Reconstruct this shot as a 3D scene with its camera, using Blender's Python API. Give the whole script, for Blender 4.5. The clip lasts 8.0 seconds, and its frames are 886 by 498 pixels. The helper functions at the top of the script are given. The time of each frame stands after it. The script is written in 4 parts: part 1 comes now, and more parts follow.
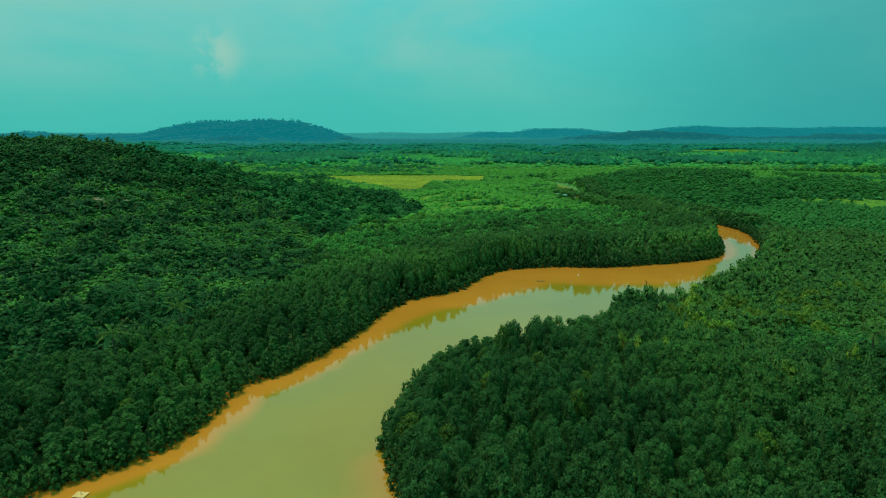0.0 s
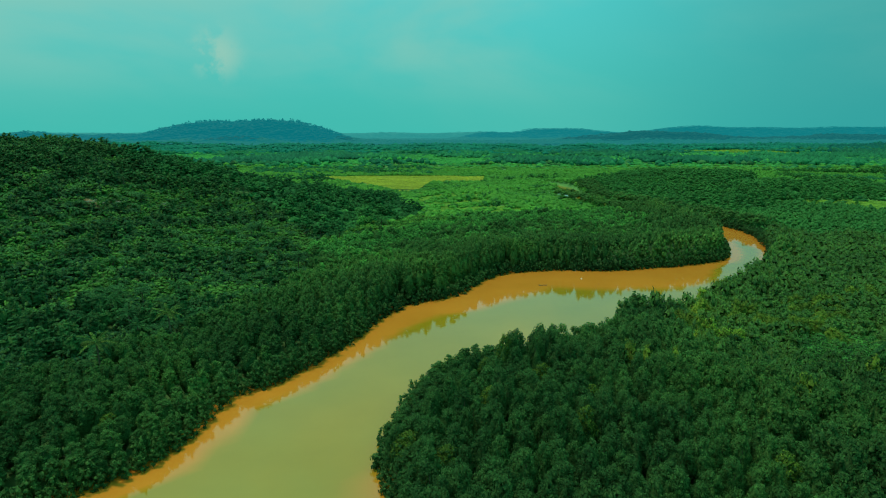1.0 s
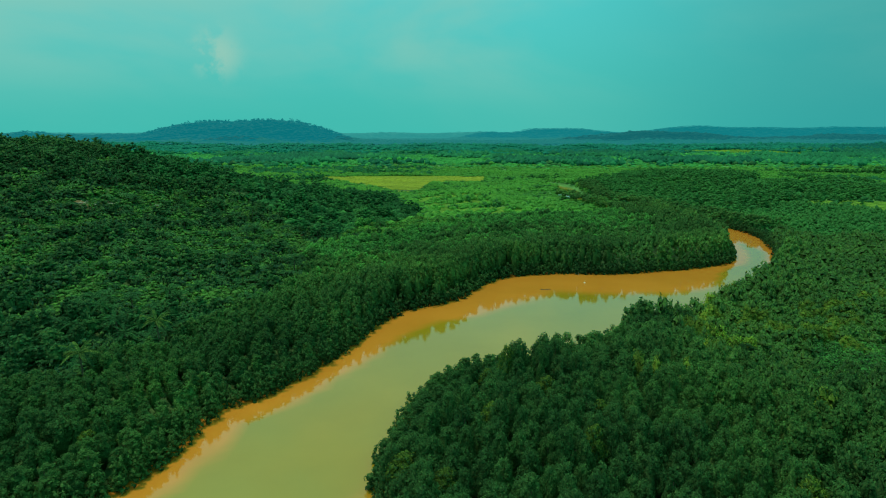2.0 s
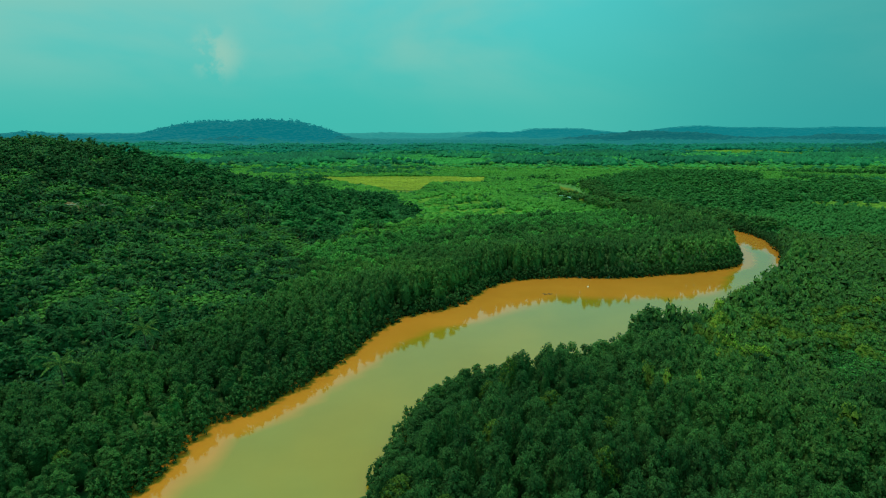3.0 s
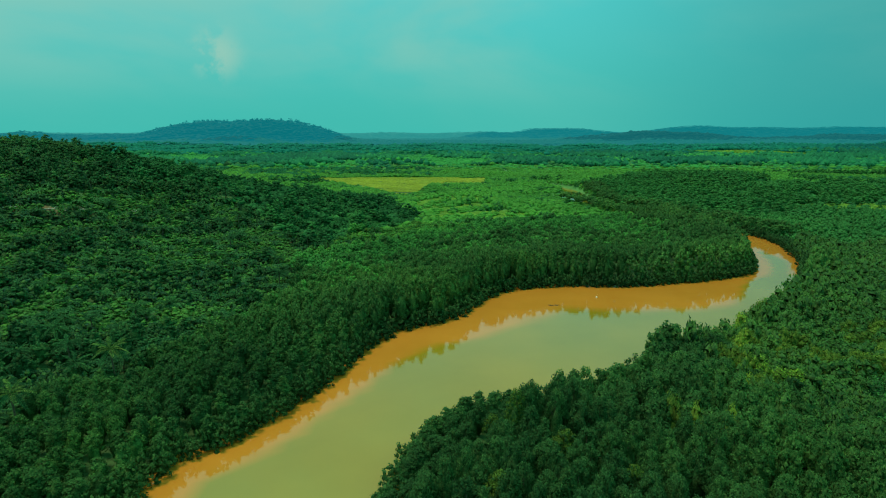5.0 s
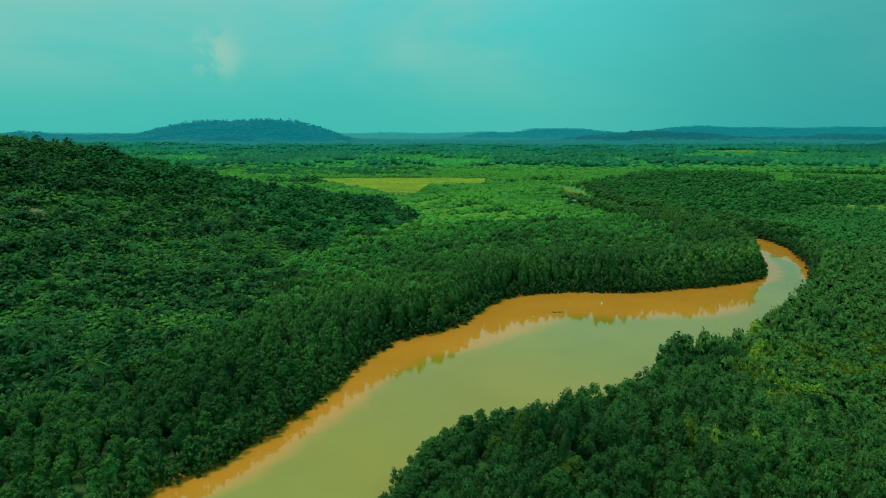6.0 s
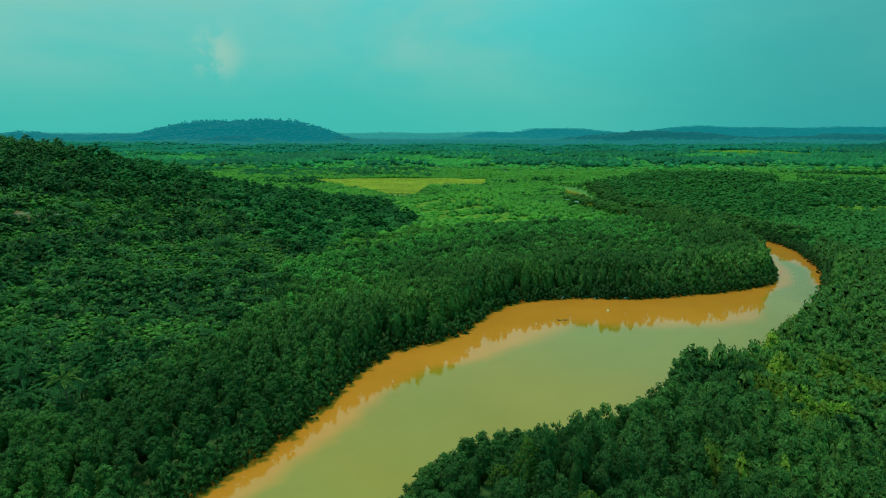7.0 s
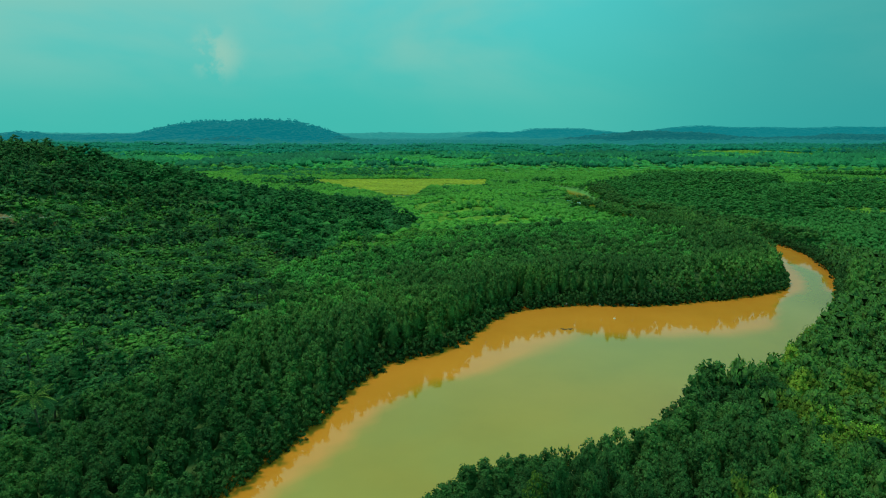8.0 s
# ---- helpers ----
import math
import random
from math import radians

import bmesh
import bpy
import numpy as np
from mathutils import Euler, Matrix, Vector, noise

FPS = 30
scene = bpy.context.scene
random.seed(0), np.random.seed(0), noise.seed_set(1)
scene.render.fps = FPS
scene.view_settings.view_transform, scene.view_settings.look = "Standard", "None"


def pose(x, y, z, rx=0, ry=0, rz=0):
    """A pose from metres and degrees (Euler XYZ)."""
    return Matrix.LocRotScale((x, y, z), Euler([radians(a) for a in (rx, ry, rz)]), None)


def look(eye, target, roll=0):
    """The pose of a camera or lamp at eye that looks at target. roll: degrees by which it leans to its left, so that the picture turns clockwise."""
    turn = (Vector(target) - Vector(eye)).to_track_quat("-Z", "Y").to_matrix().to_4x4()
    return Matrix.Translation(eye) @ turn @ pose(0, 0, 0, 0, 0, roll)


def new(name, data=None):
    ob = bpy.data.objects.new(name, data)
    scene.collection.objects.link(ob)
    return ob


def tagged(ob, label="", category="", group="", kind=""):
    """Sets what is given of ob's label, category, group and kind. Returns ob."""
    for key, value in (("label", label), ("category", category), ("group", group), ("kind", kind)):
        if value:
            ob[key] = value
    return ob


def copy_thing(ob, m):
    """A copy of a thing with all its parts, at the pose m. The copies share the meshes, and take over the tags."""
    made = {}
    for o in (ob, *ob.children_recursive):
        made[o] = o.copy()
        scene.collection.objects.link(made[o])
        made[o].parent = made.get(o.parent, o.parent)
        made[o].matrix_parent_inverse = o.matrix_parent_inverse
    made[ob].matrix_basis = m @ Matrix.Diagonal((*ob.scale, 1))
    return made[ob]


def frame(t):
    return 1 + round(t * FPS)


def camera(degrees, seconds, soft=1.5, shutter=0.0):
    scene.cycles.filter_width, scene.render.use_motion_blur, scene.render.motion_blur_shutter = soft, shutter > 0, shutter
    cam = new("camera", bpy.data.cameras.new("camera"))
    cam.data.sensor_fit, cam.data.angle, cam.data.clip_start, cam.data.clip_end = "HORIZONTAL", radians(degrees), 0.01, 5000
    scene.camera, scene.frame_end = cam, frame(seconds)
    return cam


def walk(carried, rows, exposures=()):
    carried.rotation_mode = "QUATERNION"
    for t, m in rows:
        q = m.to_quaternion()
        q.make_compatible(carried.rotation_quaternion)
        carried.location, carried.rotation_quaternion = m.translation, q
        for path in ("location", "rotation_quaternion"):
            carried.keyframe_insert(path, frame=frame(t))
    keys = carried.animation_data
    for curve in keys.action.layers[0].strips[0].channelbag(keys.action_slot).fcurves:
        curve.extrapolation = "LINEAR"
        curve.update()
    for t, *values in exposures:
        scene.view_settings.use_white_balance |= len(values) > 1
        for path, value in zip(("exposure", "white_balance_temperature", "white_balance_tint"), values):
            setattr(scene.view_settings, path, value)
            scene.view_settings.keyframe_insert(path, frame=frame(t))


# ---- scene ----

# ---------------------------------------------------------------- camera
cam = camera(71.4, 8.0, soft=1.1)
PATH = [
    (0.0, pose(0.50, 6.75, 51.0, 79.22, 0, 0)),
    (1.5, pose(0.75, 15.35, 51.0, 79.22, 0, 0)),
    (3.0, pose(1.00, 24.05, 51.0, 79.22, 0, 0)),
    (4.5, pose(1.25, 33.60, 51.0, 79.22, 0, 0)),
    (6.0, pose(1.50, 44.15, 51.0, 79.22, 0, 0)),
    (7.0, pose(1.67, 51.75, 51.0, 79.22, 0, 0)),
    (8.0, pose(1.85, 59.60, 51.0, 79.22, 0, 0)),
]
walk(cam, PATH)

# ---------------------------------------------------------------- world, sun
SUN_ELEVATION, SUN_TURN = radians(71), radians(-70)      # turn: clockwise from +y
SKY_LOW, SKY_HIGH = (0.055, 0.525, 0.455), (0.070, 0.610, 0.600)
SKY_CLOUD, SKY_EAST, SKY_TOP = (0.245, 0.590, 0.490), (0.034, 0.380, 0.370), (0.25, 1.20, 0.78)

world = bpy.data.worlds.new("sky")
scene.world = world
world.use_nodes = True
wn, wl = world.node_tree.nodes, world.node_tree.links
wn.clear()


def wnode(kind, **values):
    n = wn.new(kind)
    for k, v in values.items():
        n.inputs[k].default_value = v
    return n


def wmix(fac, a, b):
    m = wn.new("ShaderNodeMix")
    m.data_type = "RGBA"
    for socket, v in ((m.inputs[0], fac), (m.inputs[6], a), (m.inputs[7], b)):
        if hasattr(v, "is_linked"):
            wl.new(v, socket)
        elif isinstance(v, tuple):
            socket.default_value = (*v, 1)
        else:
            socket.default_value = v
    return m.outputs[2]


def wrange(v, a, b, lo=0.0, hi=1.0):
    r = wn.new("ShaderNodeMapRange")
    r.interpolation_type = "SMOOTHSTEP"
    wl.new(v, r.inputs[0])
    for i, x in enumerate((a, b, lo, hi)):
        r.inputs[i + 1].default_value = x
    return r.outputs[0]


sky = wn.new("ShaderNodeTexSky")
sky.sky_type, sky.sun_disc = "NISHITA", False
sky.sun_elevation, sky.sun_rotation = SUN_ELEVATION, SUN_TURN
sky.dust_density, sky.air_density = 4.0, 1.2
coord = wn.new("ShaderNodeTexCoord")
split = wn.new("ShaderNodeSeparateXYZ")
wl.new(coord.outputs["Generated"], split.inputs[0])
clear = wmix(wrange(split.outputs[2], 0.0, 0.24), SKY_LOW, SKY_HIGH)
clear = wmix(wrange(split.outputs[0], 0.12, 0.62), clear, SKY_EAST)
clear = wmix(wrange(split.outputs[2], 0.25, 0.6), clear, SKY_TOP)
squash = wn.new("ShaderNodeMapping")
squash.inputs["Scale"].default_value = (1.0, 1.0, 2.6)
squash.inputs["Location"].default_value = (0.35, 0.1, 0.2)
wl.new(coord.outputs["Generated"], squash.inputs[0])
cloud = wnode("ShaderNodeTexNoise", Scale=2.1, Detail=5.0, Roughness=0.5, Distortion=0.3)
wl.new(squash.outputs[0], cloud.inputs["Vector"])
veil = wn.new("ShaderNodeMath")
veil.operation = "MULTIPLY"
wl.new(wrange(cloud.outputs[0], 0.36, 0.66, 0.05, 0.75), veil.inputs[0])
low_air = wn.new("ShaderNodeMath")
low_air.operation = "MULTIPLY"
wl.new(wrange(split.outputs[0], 0.10, 0.45, 1.0, 0.25), low_air.inputs[0])
wl.new(wrange(split.outputs[2], 0.02, 0.15, 0.15, 1.0), low_air.inputs[1])
wl.new(low_air.outputs[0], veil.inputs[1])
clouded = wmix(veil.outputs[0], clear, SKY_CLOUD)
high = wnode("ShaderNodeTexNoise", Scale=4.5, Detail=4.0, Roughness=0.5, Distortion=0.6)
wl.new(squash.outputs[0], high.inputs["Vector"])
drift = wn.new("ShaderNodeMath")
drift.operation = "MULTIPLY"
wl.new(wrange(high.outputs[0], 0.46, 0.66, 0.0, 0.65), drift.inputs[0])
wl.new(wrange(split.outputs[2], 0.17, 0.30), drift.inputs[1])
clouded = wmix(drift.outputs[0], clouded, (0.36, 0.74, 0.56))
# one small fair-weather cloud low in the north-west
toward = wn.new("ShaderNodeVectorMath")
toward.operation = "DISTANCE"
wl.new(coord.outputs["Generated"], toward.inputs[0])
toward.inputs[1].default_value = (-0.3307, 0.9372, 0.1119)
puff = wnode("ShaderNodeTexNoise", Scale=26.0, Detail=5.0, Roughness=0.6)
wl.new(coord.outputs["Generated"], puff.inputs["Vector"])
blot = wn.new("ShaderNodeMath")
blot.operation = "MULTIPLY"
wl.new(wrange(toward.outputs["Value"], 0.006, 0.052, 1.0, 0.0), blot.inputs[0])
wl.new(wrange(puff.outputs[0], 0.42, 0.60, 0.0, 0.75), blot.inputs[1])
clouded = wmix(blot.outputs[0], clouded, (0.33, 0.62, 0.50))
tint = wn.new("ShaderNodeVectorMath")
tint.operation = "SCALE"
wl.new(sky.outputs[0], tint.inputs[0])
tint.inputs["Scale"].default_value = 0.06
full = wmix(0.94, tint.outputs[0], clouded)
background = wnode("ShaderNodeBackground", Strength=1.0)
wl.new(full, background.inputs[0])
wout = wn.new("ShaderNodeOutputWorld")
wl.new(background.outputs[0], wout.inputs[0])

sun = new("sun", bpy.data.lights.new("sun", "SUN"))
sun.data.energy, sun.data.angle, sun.data.color = 2.1, radians(13), (1.0, 0.80, 0.55)
sun_way = Vector((math.cos(SUN_ELEVATION) * math.sin(SUN_TURN), math.cos(SUN_ELEVATION) * math.cos(SUN_TURN), math.sin(SUN_ELEVATION)))
sun.matrix_world = look(sun_way * 900, (0, 0, 0))
scene.view_settings.exposure = 0.0


# ---------------------------------------------------------------- materials
def material(name):
    m = bpy.data.materials.new(name)
    m.use_nodes = True
    m.node_tree.nodes.clear()
    return m, m.node_tree.nodes, m.node_tree.links


def ramp(nodes, links, source, stops):
    r = nodes.new("ShaderNodeValToRGB")
    e = r.color_ramp.elements
    while len(e) < len(stops):
        e.new(0.5)
    for el, (p, c) in zip(e, stops):
        el.position, el.color = p, (*c, 1)
    links.new(source, r.inputs[0])
    return r.outputs[0]


def mixer(nodes, links, fac, a, b, blend="MIX"):
    m = nodes.new("ShaderNodeMix")
    m.data_type, m.blend_type = "RGBA", blend
    for socket, v in ((m.inputs[0], fac), (m.inputs[6], a), (m.inputs[7], b)):
        if isinstance(v, tuple):
            socket.default_value = (*v, 1)
        elif isinstance(v, (int, float)):
            socket.default_value = v
        else:
            links.new(v, socket)
    return m.outputs[2]


def grain(nodes, links, scale, detail=3.0, rough=0.55):
    g = nodes.new("ShaderNodeNewGeometry")
    n = nodes.new("ShaderNodeTexNoise")
    n.inputs["Scale"].default_value, n.inputs["Detail"].default_value = scale, detail
    n.inputs["Roughness"].default_value = rough
    links.new(g.outputs["Position"], n.inputs["Vector"])
    return n.outputs[0]


def sprigs(nodes, links, scale):
    """Cells of the size of leaf sprigs: each one's own chance value, and the distance from its middle."""
    g = nodes.new("ShaderNodeNewGeometry")
    v = nodes.new("ShaderNodeTexVoronoi")
    v.inputs["Scale"].default_value = scale
    links.new(g.outputs["Position"], v.inputs["Vector"])
    parts = nodes.new("ShaderNodeSeparateColor")
    links.new(v.outputs["Color"], parts.inputs[0])
    return parts.outputs[0], v.outputs["Distance"]


def foliage(name, dark, mid, light, old, stand=0.03, through_light=0.25, old_share=0.66, glow=None, even=0.0, leaf=4.0):
    """Leaves: stands of trees differ slowly over the ground, single sprays from one another."""
    m, n, l = material(name)
    g = n.new("ShaderNodeNewGeometry")
    o = n.new("ShaderNodeObjectInfo")
    base = ramp(n, l, g.outputs["Random Per Island"], ((0.0, dark), (0.55, mid), (1.0, light)))
    wide = ramp(n, l, grain(n, l, stand, 4.0), ((0.30, (0.62, 0.66, 0.7)), (0.5, (0.95, 0.95, 0.95)), (0.72, (1.35, 1.25, 1.0))))
    col = mixer(n, l, 1.0, base, wide, "MULTIPLY")
    tone = n.new("ShaderNodeAttribute")
    tone.attribute_name = "tone"
    each = ramp(n, l, tone.outputs["Fac"], ((0.0, (0.70, 0.73, 0.73)), (0.55, (1.0, 1.0, 1.0)), (1.0, (1.42, 1.33, 1.13))))
    col = mixer(n, l, 1.0, col, each, "MULTIPLY")
    own = ramp(n, l, o.outputs["Random"], ((0.0, (0.74, 0.78, 0.80)), (1.0, (1.30, 1.24, 1.15))))
    col = mixer(n, l, 1.0, col, own, "MULTIPLY")
    faded = ramp(n, l, grain(n, l, 0.085, 3.0, 0.6), ((old_share, (0, 0, 0)), (min(old_share + 0.14, 1.0), (0.75, 0.75, 0.75))))
    col = mixer(n, l, faded, col, old)
    col = mixer(n, l, even, col, mid)
    chance, swell = sprigs(n, l, leaf)
    col = mixer(n, l, 1.0, col, ramp(n, l, chance, ((0.0, (0.68, 0.71, 0.72)), (0.5, (0.98, 0.98, 0.98)), (1.0, (1.34, 1.30, 1.20)))), "MULTIPLY")
    p = n.new("ShaderNodeBsdfPrincipled")
    p.inputs["Roughness"].default_value, p.inputs["Specular IOR Level"].default_value = 0.7, 0.05
    l.new(col, p.inputs["Base Color"])
    relief = n.new("ShaderNodeBump")
    relief.invert = True
    relief.inputs["Strength"].default_value, relief.inputs["Distance"].default_value = 0.5, 0.5 / leaf
    l.new(swell, relief.inputs["Height"])
    l.new(relief.outputs[0], p.inputs["Normal"])
    if glow:                                    # backdrop only: leaves glow for the bright air in front of the horizon
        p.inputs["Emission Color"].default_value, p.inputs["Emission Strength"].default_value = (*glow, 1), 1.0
    t = n.new("ShaderNodeBsdfTranslucent")
    l.new(col, t.inputs["Color"])
    mix = n.new("ShaderNodeMixShader")
    mix.inputs[0].default_value = through_light
    l.new(p.outputs[0], mix.inputs[1])
    l.new(t.outputs[0], mix.inputs[2])
    out = n.new("ShaderNodeOutputMaterial")
    l.new(mix.outputs[0], out.inputs[0])
    return m


def plain(name, a, b, scale, rough=0.85, bump=0.0):
    m, n, l = material(name)
    p = n.new("ShaderNodeBsdfPrincipled")
    v = grain(n, l, scale, 6.0, 0.6)
    l.new(ramp(n, l, v, ((0.3, a), (0.7, b))), p.inputs["Base Color"])
    p.inputs["Roughness"].default_value = rough
    if bump:
        bp = n.new("ShaderNodeBump")
        bp.inputs["Strength"].default_value, bp.inputs["Distance"].default_value = 0.6, bump
        l.new(v, bp.inputs["Height"])
        l.new(bp.outputs[0], p.inputs["Normal"])
    out = n.new("ShaderNodeOutputMaterial")
    l.new(p.outputs[0], out.inputs[0])
    return m


def river_water():
    m, n, l = material("muddy_water")
    p = n.new("ShaderNodeBsdfPrincipled")
    # orange marks the mirrored bank trees, painted in, and the point's sediment
    orange_share = n.new("ShaderNodeAttribute")
    orange_share.attribute_name = "silt_and_reflection"
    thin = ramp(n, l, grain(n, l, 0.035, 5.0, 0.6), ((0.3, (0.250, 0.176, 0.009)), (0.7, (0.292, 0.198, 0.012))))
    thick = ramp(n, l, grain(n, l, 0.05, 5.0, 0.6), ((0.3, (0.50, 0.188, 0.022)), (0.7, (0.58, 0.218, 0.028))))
    l.new(mixer(n, l, orange_share.outputs["Fac"], thin, thick), p.inputs["Base Color"])
    p.inputs["Roughness"].default_value, p.inputs["IOR"].default_value = 0.04, 1.62
    bp = n.new("ShaderNodeBump")
    bp.inputs["Strength"].default_value, bp.inputs["Distance"].default_value = 0.12, 0.05
    l.new(grain(n, l, 0.9, 3.0), bp.inputs["Height"])
    l.new(bp.outputs[0], p.inputs["Normal"])
    out = n.new("ShaderNodeOutputMaterial")
    l.new(p.outputs[0], out.inputs[0])
    return m


LEAF_MANGROVE = foliage("mangrove_leaves", (0.037, 0.123, 0.046), (0.050, 0.156, 0.055), (0.070, 0.198, 0.066), (0.108, 0.187, 0.040), old_share=0.72, through_light=0.46)
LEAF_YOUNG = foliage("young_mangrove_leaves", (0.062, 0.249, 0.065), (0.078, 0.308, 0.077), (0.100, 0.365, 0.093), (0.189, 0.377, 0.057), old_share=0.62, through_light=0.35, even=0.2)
LEAF_OLIVE = foliage("olive_scrub_leaves", (0.046, 0.142, 0.039), (0.057, 0.169, 0.044), (0.072, 0.199, 0.050), (0.108, 0.189, 0.039), old_share=0.58, through_light=0.28, even=0.35)
LEAF_SCRUB = foliage("dark_scrub_leaves", (0.044, 0.192, 0.057), (0.056, 0.233, 0.067), (0.074, 0.278, 0.080), (0.097, 0.275, 0.065), stand=0.02, old_share=0.62, through_light=0.35, even=0.45)
LEAF_BUSH = foliage("hillside_leaves", (0.014, 0.066, 0.044), (0.021, 0.088, 0.055), (0.032, 0.123, 0.072), (0.057, 0.219, 0.108), stand=0.025, even=0.3)
LEAF_FERN = foliage("fern_and_grass_leaves", (0.049, 0.157, 0.041), (0.064, 0.196, 0.051), (0.084, 0.246, 0.057), (0.110, 0.267, 0.056), stand=0.03, old_share=0.60, even=0.35)
LEAF_WOOD = foliage("woodland_leaves", (0.025, 0.112, 0.049), (0.036, 0.150, 0.063), (0.053, 0.200, 0.076), (0.067, 0.250, 0.093), stand=0.02)
LEAF_VALLEY = foliage("valley_wood_leaves", (0.021, 0.116, 0.045), (0.030, 0.154, 0.056), (0.045, 0.201, 0.069), (0.056, 0.197, 0.058), stand=0.02)
LEAF_MARSH = foliage("marsh_leaves", (0.069, 0.255, 0.050), (0.092, 0.327, 0.061), (0.120, 0.386, 0.075), (0.224, 0.414, 0.067), stand=0.015, old_share=0.60, through_light=0.4, even=0.35)
LEAF_FRESH = foliage("fresh_sapling_leaves", (0.090, 0.245, 0.050), (0.120, 0.300, 0.060), (0.155, 0.350, 0.070), (0.22, 0.36, 0.055), stand=0.04, old_share=0.55, through_light=0.4, even=0.2)
LEAF_GRASS = foliage("dry_grass", (0.30, 0.40, 0.050), (0.35, 0.44, 0.056), (0.40, 0.47, 0.064), (0.24, 0.40, 0.055), stand=0.02, through_light=0.4, even=0.5)
LEAF_PALE = foliage("pale_grass", (0.136, 0.320, 0.048), (0.170, 0.360, 0.055), (0.204, 0.400, 0.062), (0.204, 0.380, 0.050), stand=0.02, through_light=0.4, even=0.35)
LEAF_YELLOW = foliage("yellowing_leaves", (0.063, 0.141, 0.026), (0.086, 0.173, 0.032), (0.113, 0.209, 0.040), (0.135, 0.204, 0.030), through_light=0.3)
LEAF_PALM = foliage("palm_fronds", (0.017, 0.076, 0.036), (0.028, 0.112, 0.050), (0.051, 0.165, 0.068), (0.085, 0.180, 0.062), old_share=0.74, through_light=0.3)
LEAF_COCONUT = foliage("coconut_fronds", (0.036, 0.105, 0.032), (0.068, 0.160, 0.046), (0.150, 0.240, 0.076), (0.20, 0.23, 0.07), old_share=0.62, through_light=0.3)
# haze is put into the far leaf colours, bluer with each ring of distance
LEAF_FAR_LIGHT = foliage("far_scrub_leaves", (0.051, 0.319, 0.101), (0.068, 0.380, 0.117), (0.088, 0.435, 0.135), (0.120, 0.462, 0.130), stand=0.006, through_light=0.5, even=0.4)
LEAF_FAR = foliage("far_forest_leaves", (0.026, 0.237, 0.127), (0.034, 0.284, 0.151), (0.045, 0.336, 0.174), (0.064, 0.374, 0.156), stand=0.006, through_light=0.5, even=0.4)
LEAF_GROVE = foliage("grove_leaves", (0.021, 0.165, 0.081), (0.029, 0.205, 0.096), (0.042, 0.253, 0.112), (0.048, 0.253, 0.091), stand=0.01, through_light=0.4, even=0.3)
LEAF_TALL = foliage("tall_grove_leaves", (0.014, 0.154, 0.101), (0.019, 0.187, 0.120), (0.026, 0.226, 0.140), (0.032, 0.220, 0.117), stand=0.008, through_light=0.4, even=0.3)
LEAF_HAZY = foliage("hazed_forest_leaves", (0.011, 0.215, 0.193), (0.014, 0.252, 0.220), (0.020, 0.294, 0.248), (0.027, 0.326, 0.231), stand=0.004, through_light=0.5, even=0.5)
LEAF_HAZY_GROVE = foliage("hazed_grove_leaves", (0.007, 0.152, 0.154), (0.010, 0.181, 0.178), (0.013, 0.210, 0.204), (0.018, 0.221, 0.198), stand=0.004, through_light=0.5, even=0.5)
# nearly black leaves; their glow is the haze of the distance
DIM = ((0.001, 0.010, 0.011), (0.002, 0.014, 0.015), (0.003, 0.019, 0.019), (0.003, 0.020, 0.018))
LEAF_LOWLAND = foliage("haze_glow_lowland_leaves", *DIM, stand=0.004, through_light=0, even=0.3, glow=(0.009, 0.172, 0.166))
LEAF_RIDGE = foliage("haze_glow_ridge_leaves", *DIM, stand=0.004, through_light=0, even=0.3, glow=(0.004, 0.118, 0.130))
LEAF_DISTANT = foliage("haze_glow_forest_leaves", *DIM, stand=0.004, through_light=0, even=0.4, glow=(0.002, 0.160, 0.184))
LEAF_HORIZON_HILL = foliage("haze_glow_hill_leaves", *DIM, stand=0.003, through_light=0, even=0.6, glow=(0.004, 0.188, 0.208))
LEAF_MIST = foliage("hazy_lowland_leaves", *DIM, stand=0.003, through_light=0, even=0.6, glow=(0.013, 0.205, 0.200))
LEAF_HORIZON = foliage("haze_glow_horizon_leaves", *DIM, stand=0.003, through_light=0, even=0.6, glow=(0.022, 0.262, 0.250))
BARK = plain("grey_brown_bark", (0.075, 0.055, 0.035), (0.17, 0.13, 0.085), 3.0, 0.9, 0.03)
EARTH = plain("undergrowth_soil", (0.026, 0.085, 0.024), (0.052, 0.150, 0.038), 0.15, 0.95, 0.2)
CLAY = plain("bare_red_clay", (0.075, 0.060, 0.025), (0.20, 0.13, 0.06), 0.9, 0.95, 0.1)
# inner faces take a darker green, so gaps read as shaded foliage
INNER_LEAVES = foliage("inner_leaves", (0.032, 0.100, 0.037), (0.044, 0.128, 0.045), (0.060, 0.160, 0.054), (0.06, 0.14, 0.04), old_share=0.8, leaf=4.8)
INNER_LEAVES_LIGHT = foliage("light_inner_leaves", (0.048, 0.193, 0.053), (0.063, 0.242, 0.064), (0.082, 0.299, 0.080), (0.082, 0.272, 0.068), old_share=0.8, leaf=4.2)
DEADWOOD = plain("bleached_deadwood", (0.30, 0.27, 0.22), (0.48, 0.45, 0.38), 1.5, 0.9)
TIMBER = plain("pale_weathered_timber", (0.62, 0.36, 0.14), (0.86, 0.56, 0.25), 2.0, 0.8, 0.01)
PAINT = plain("white_plastic", (0.72, 0.72, 0.68), (0.82, 0.82, 0.80), 4.0, 0.5)
MARSH_FLOOR = plain("marsh_grass_floor", (0.045, 0.170, 0.040), (0.080, 0.250, 0.055), 0.12, 0.95, 0.1)
WATER = river_water()


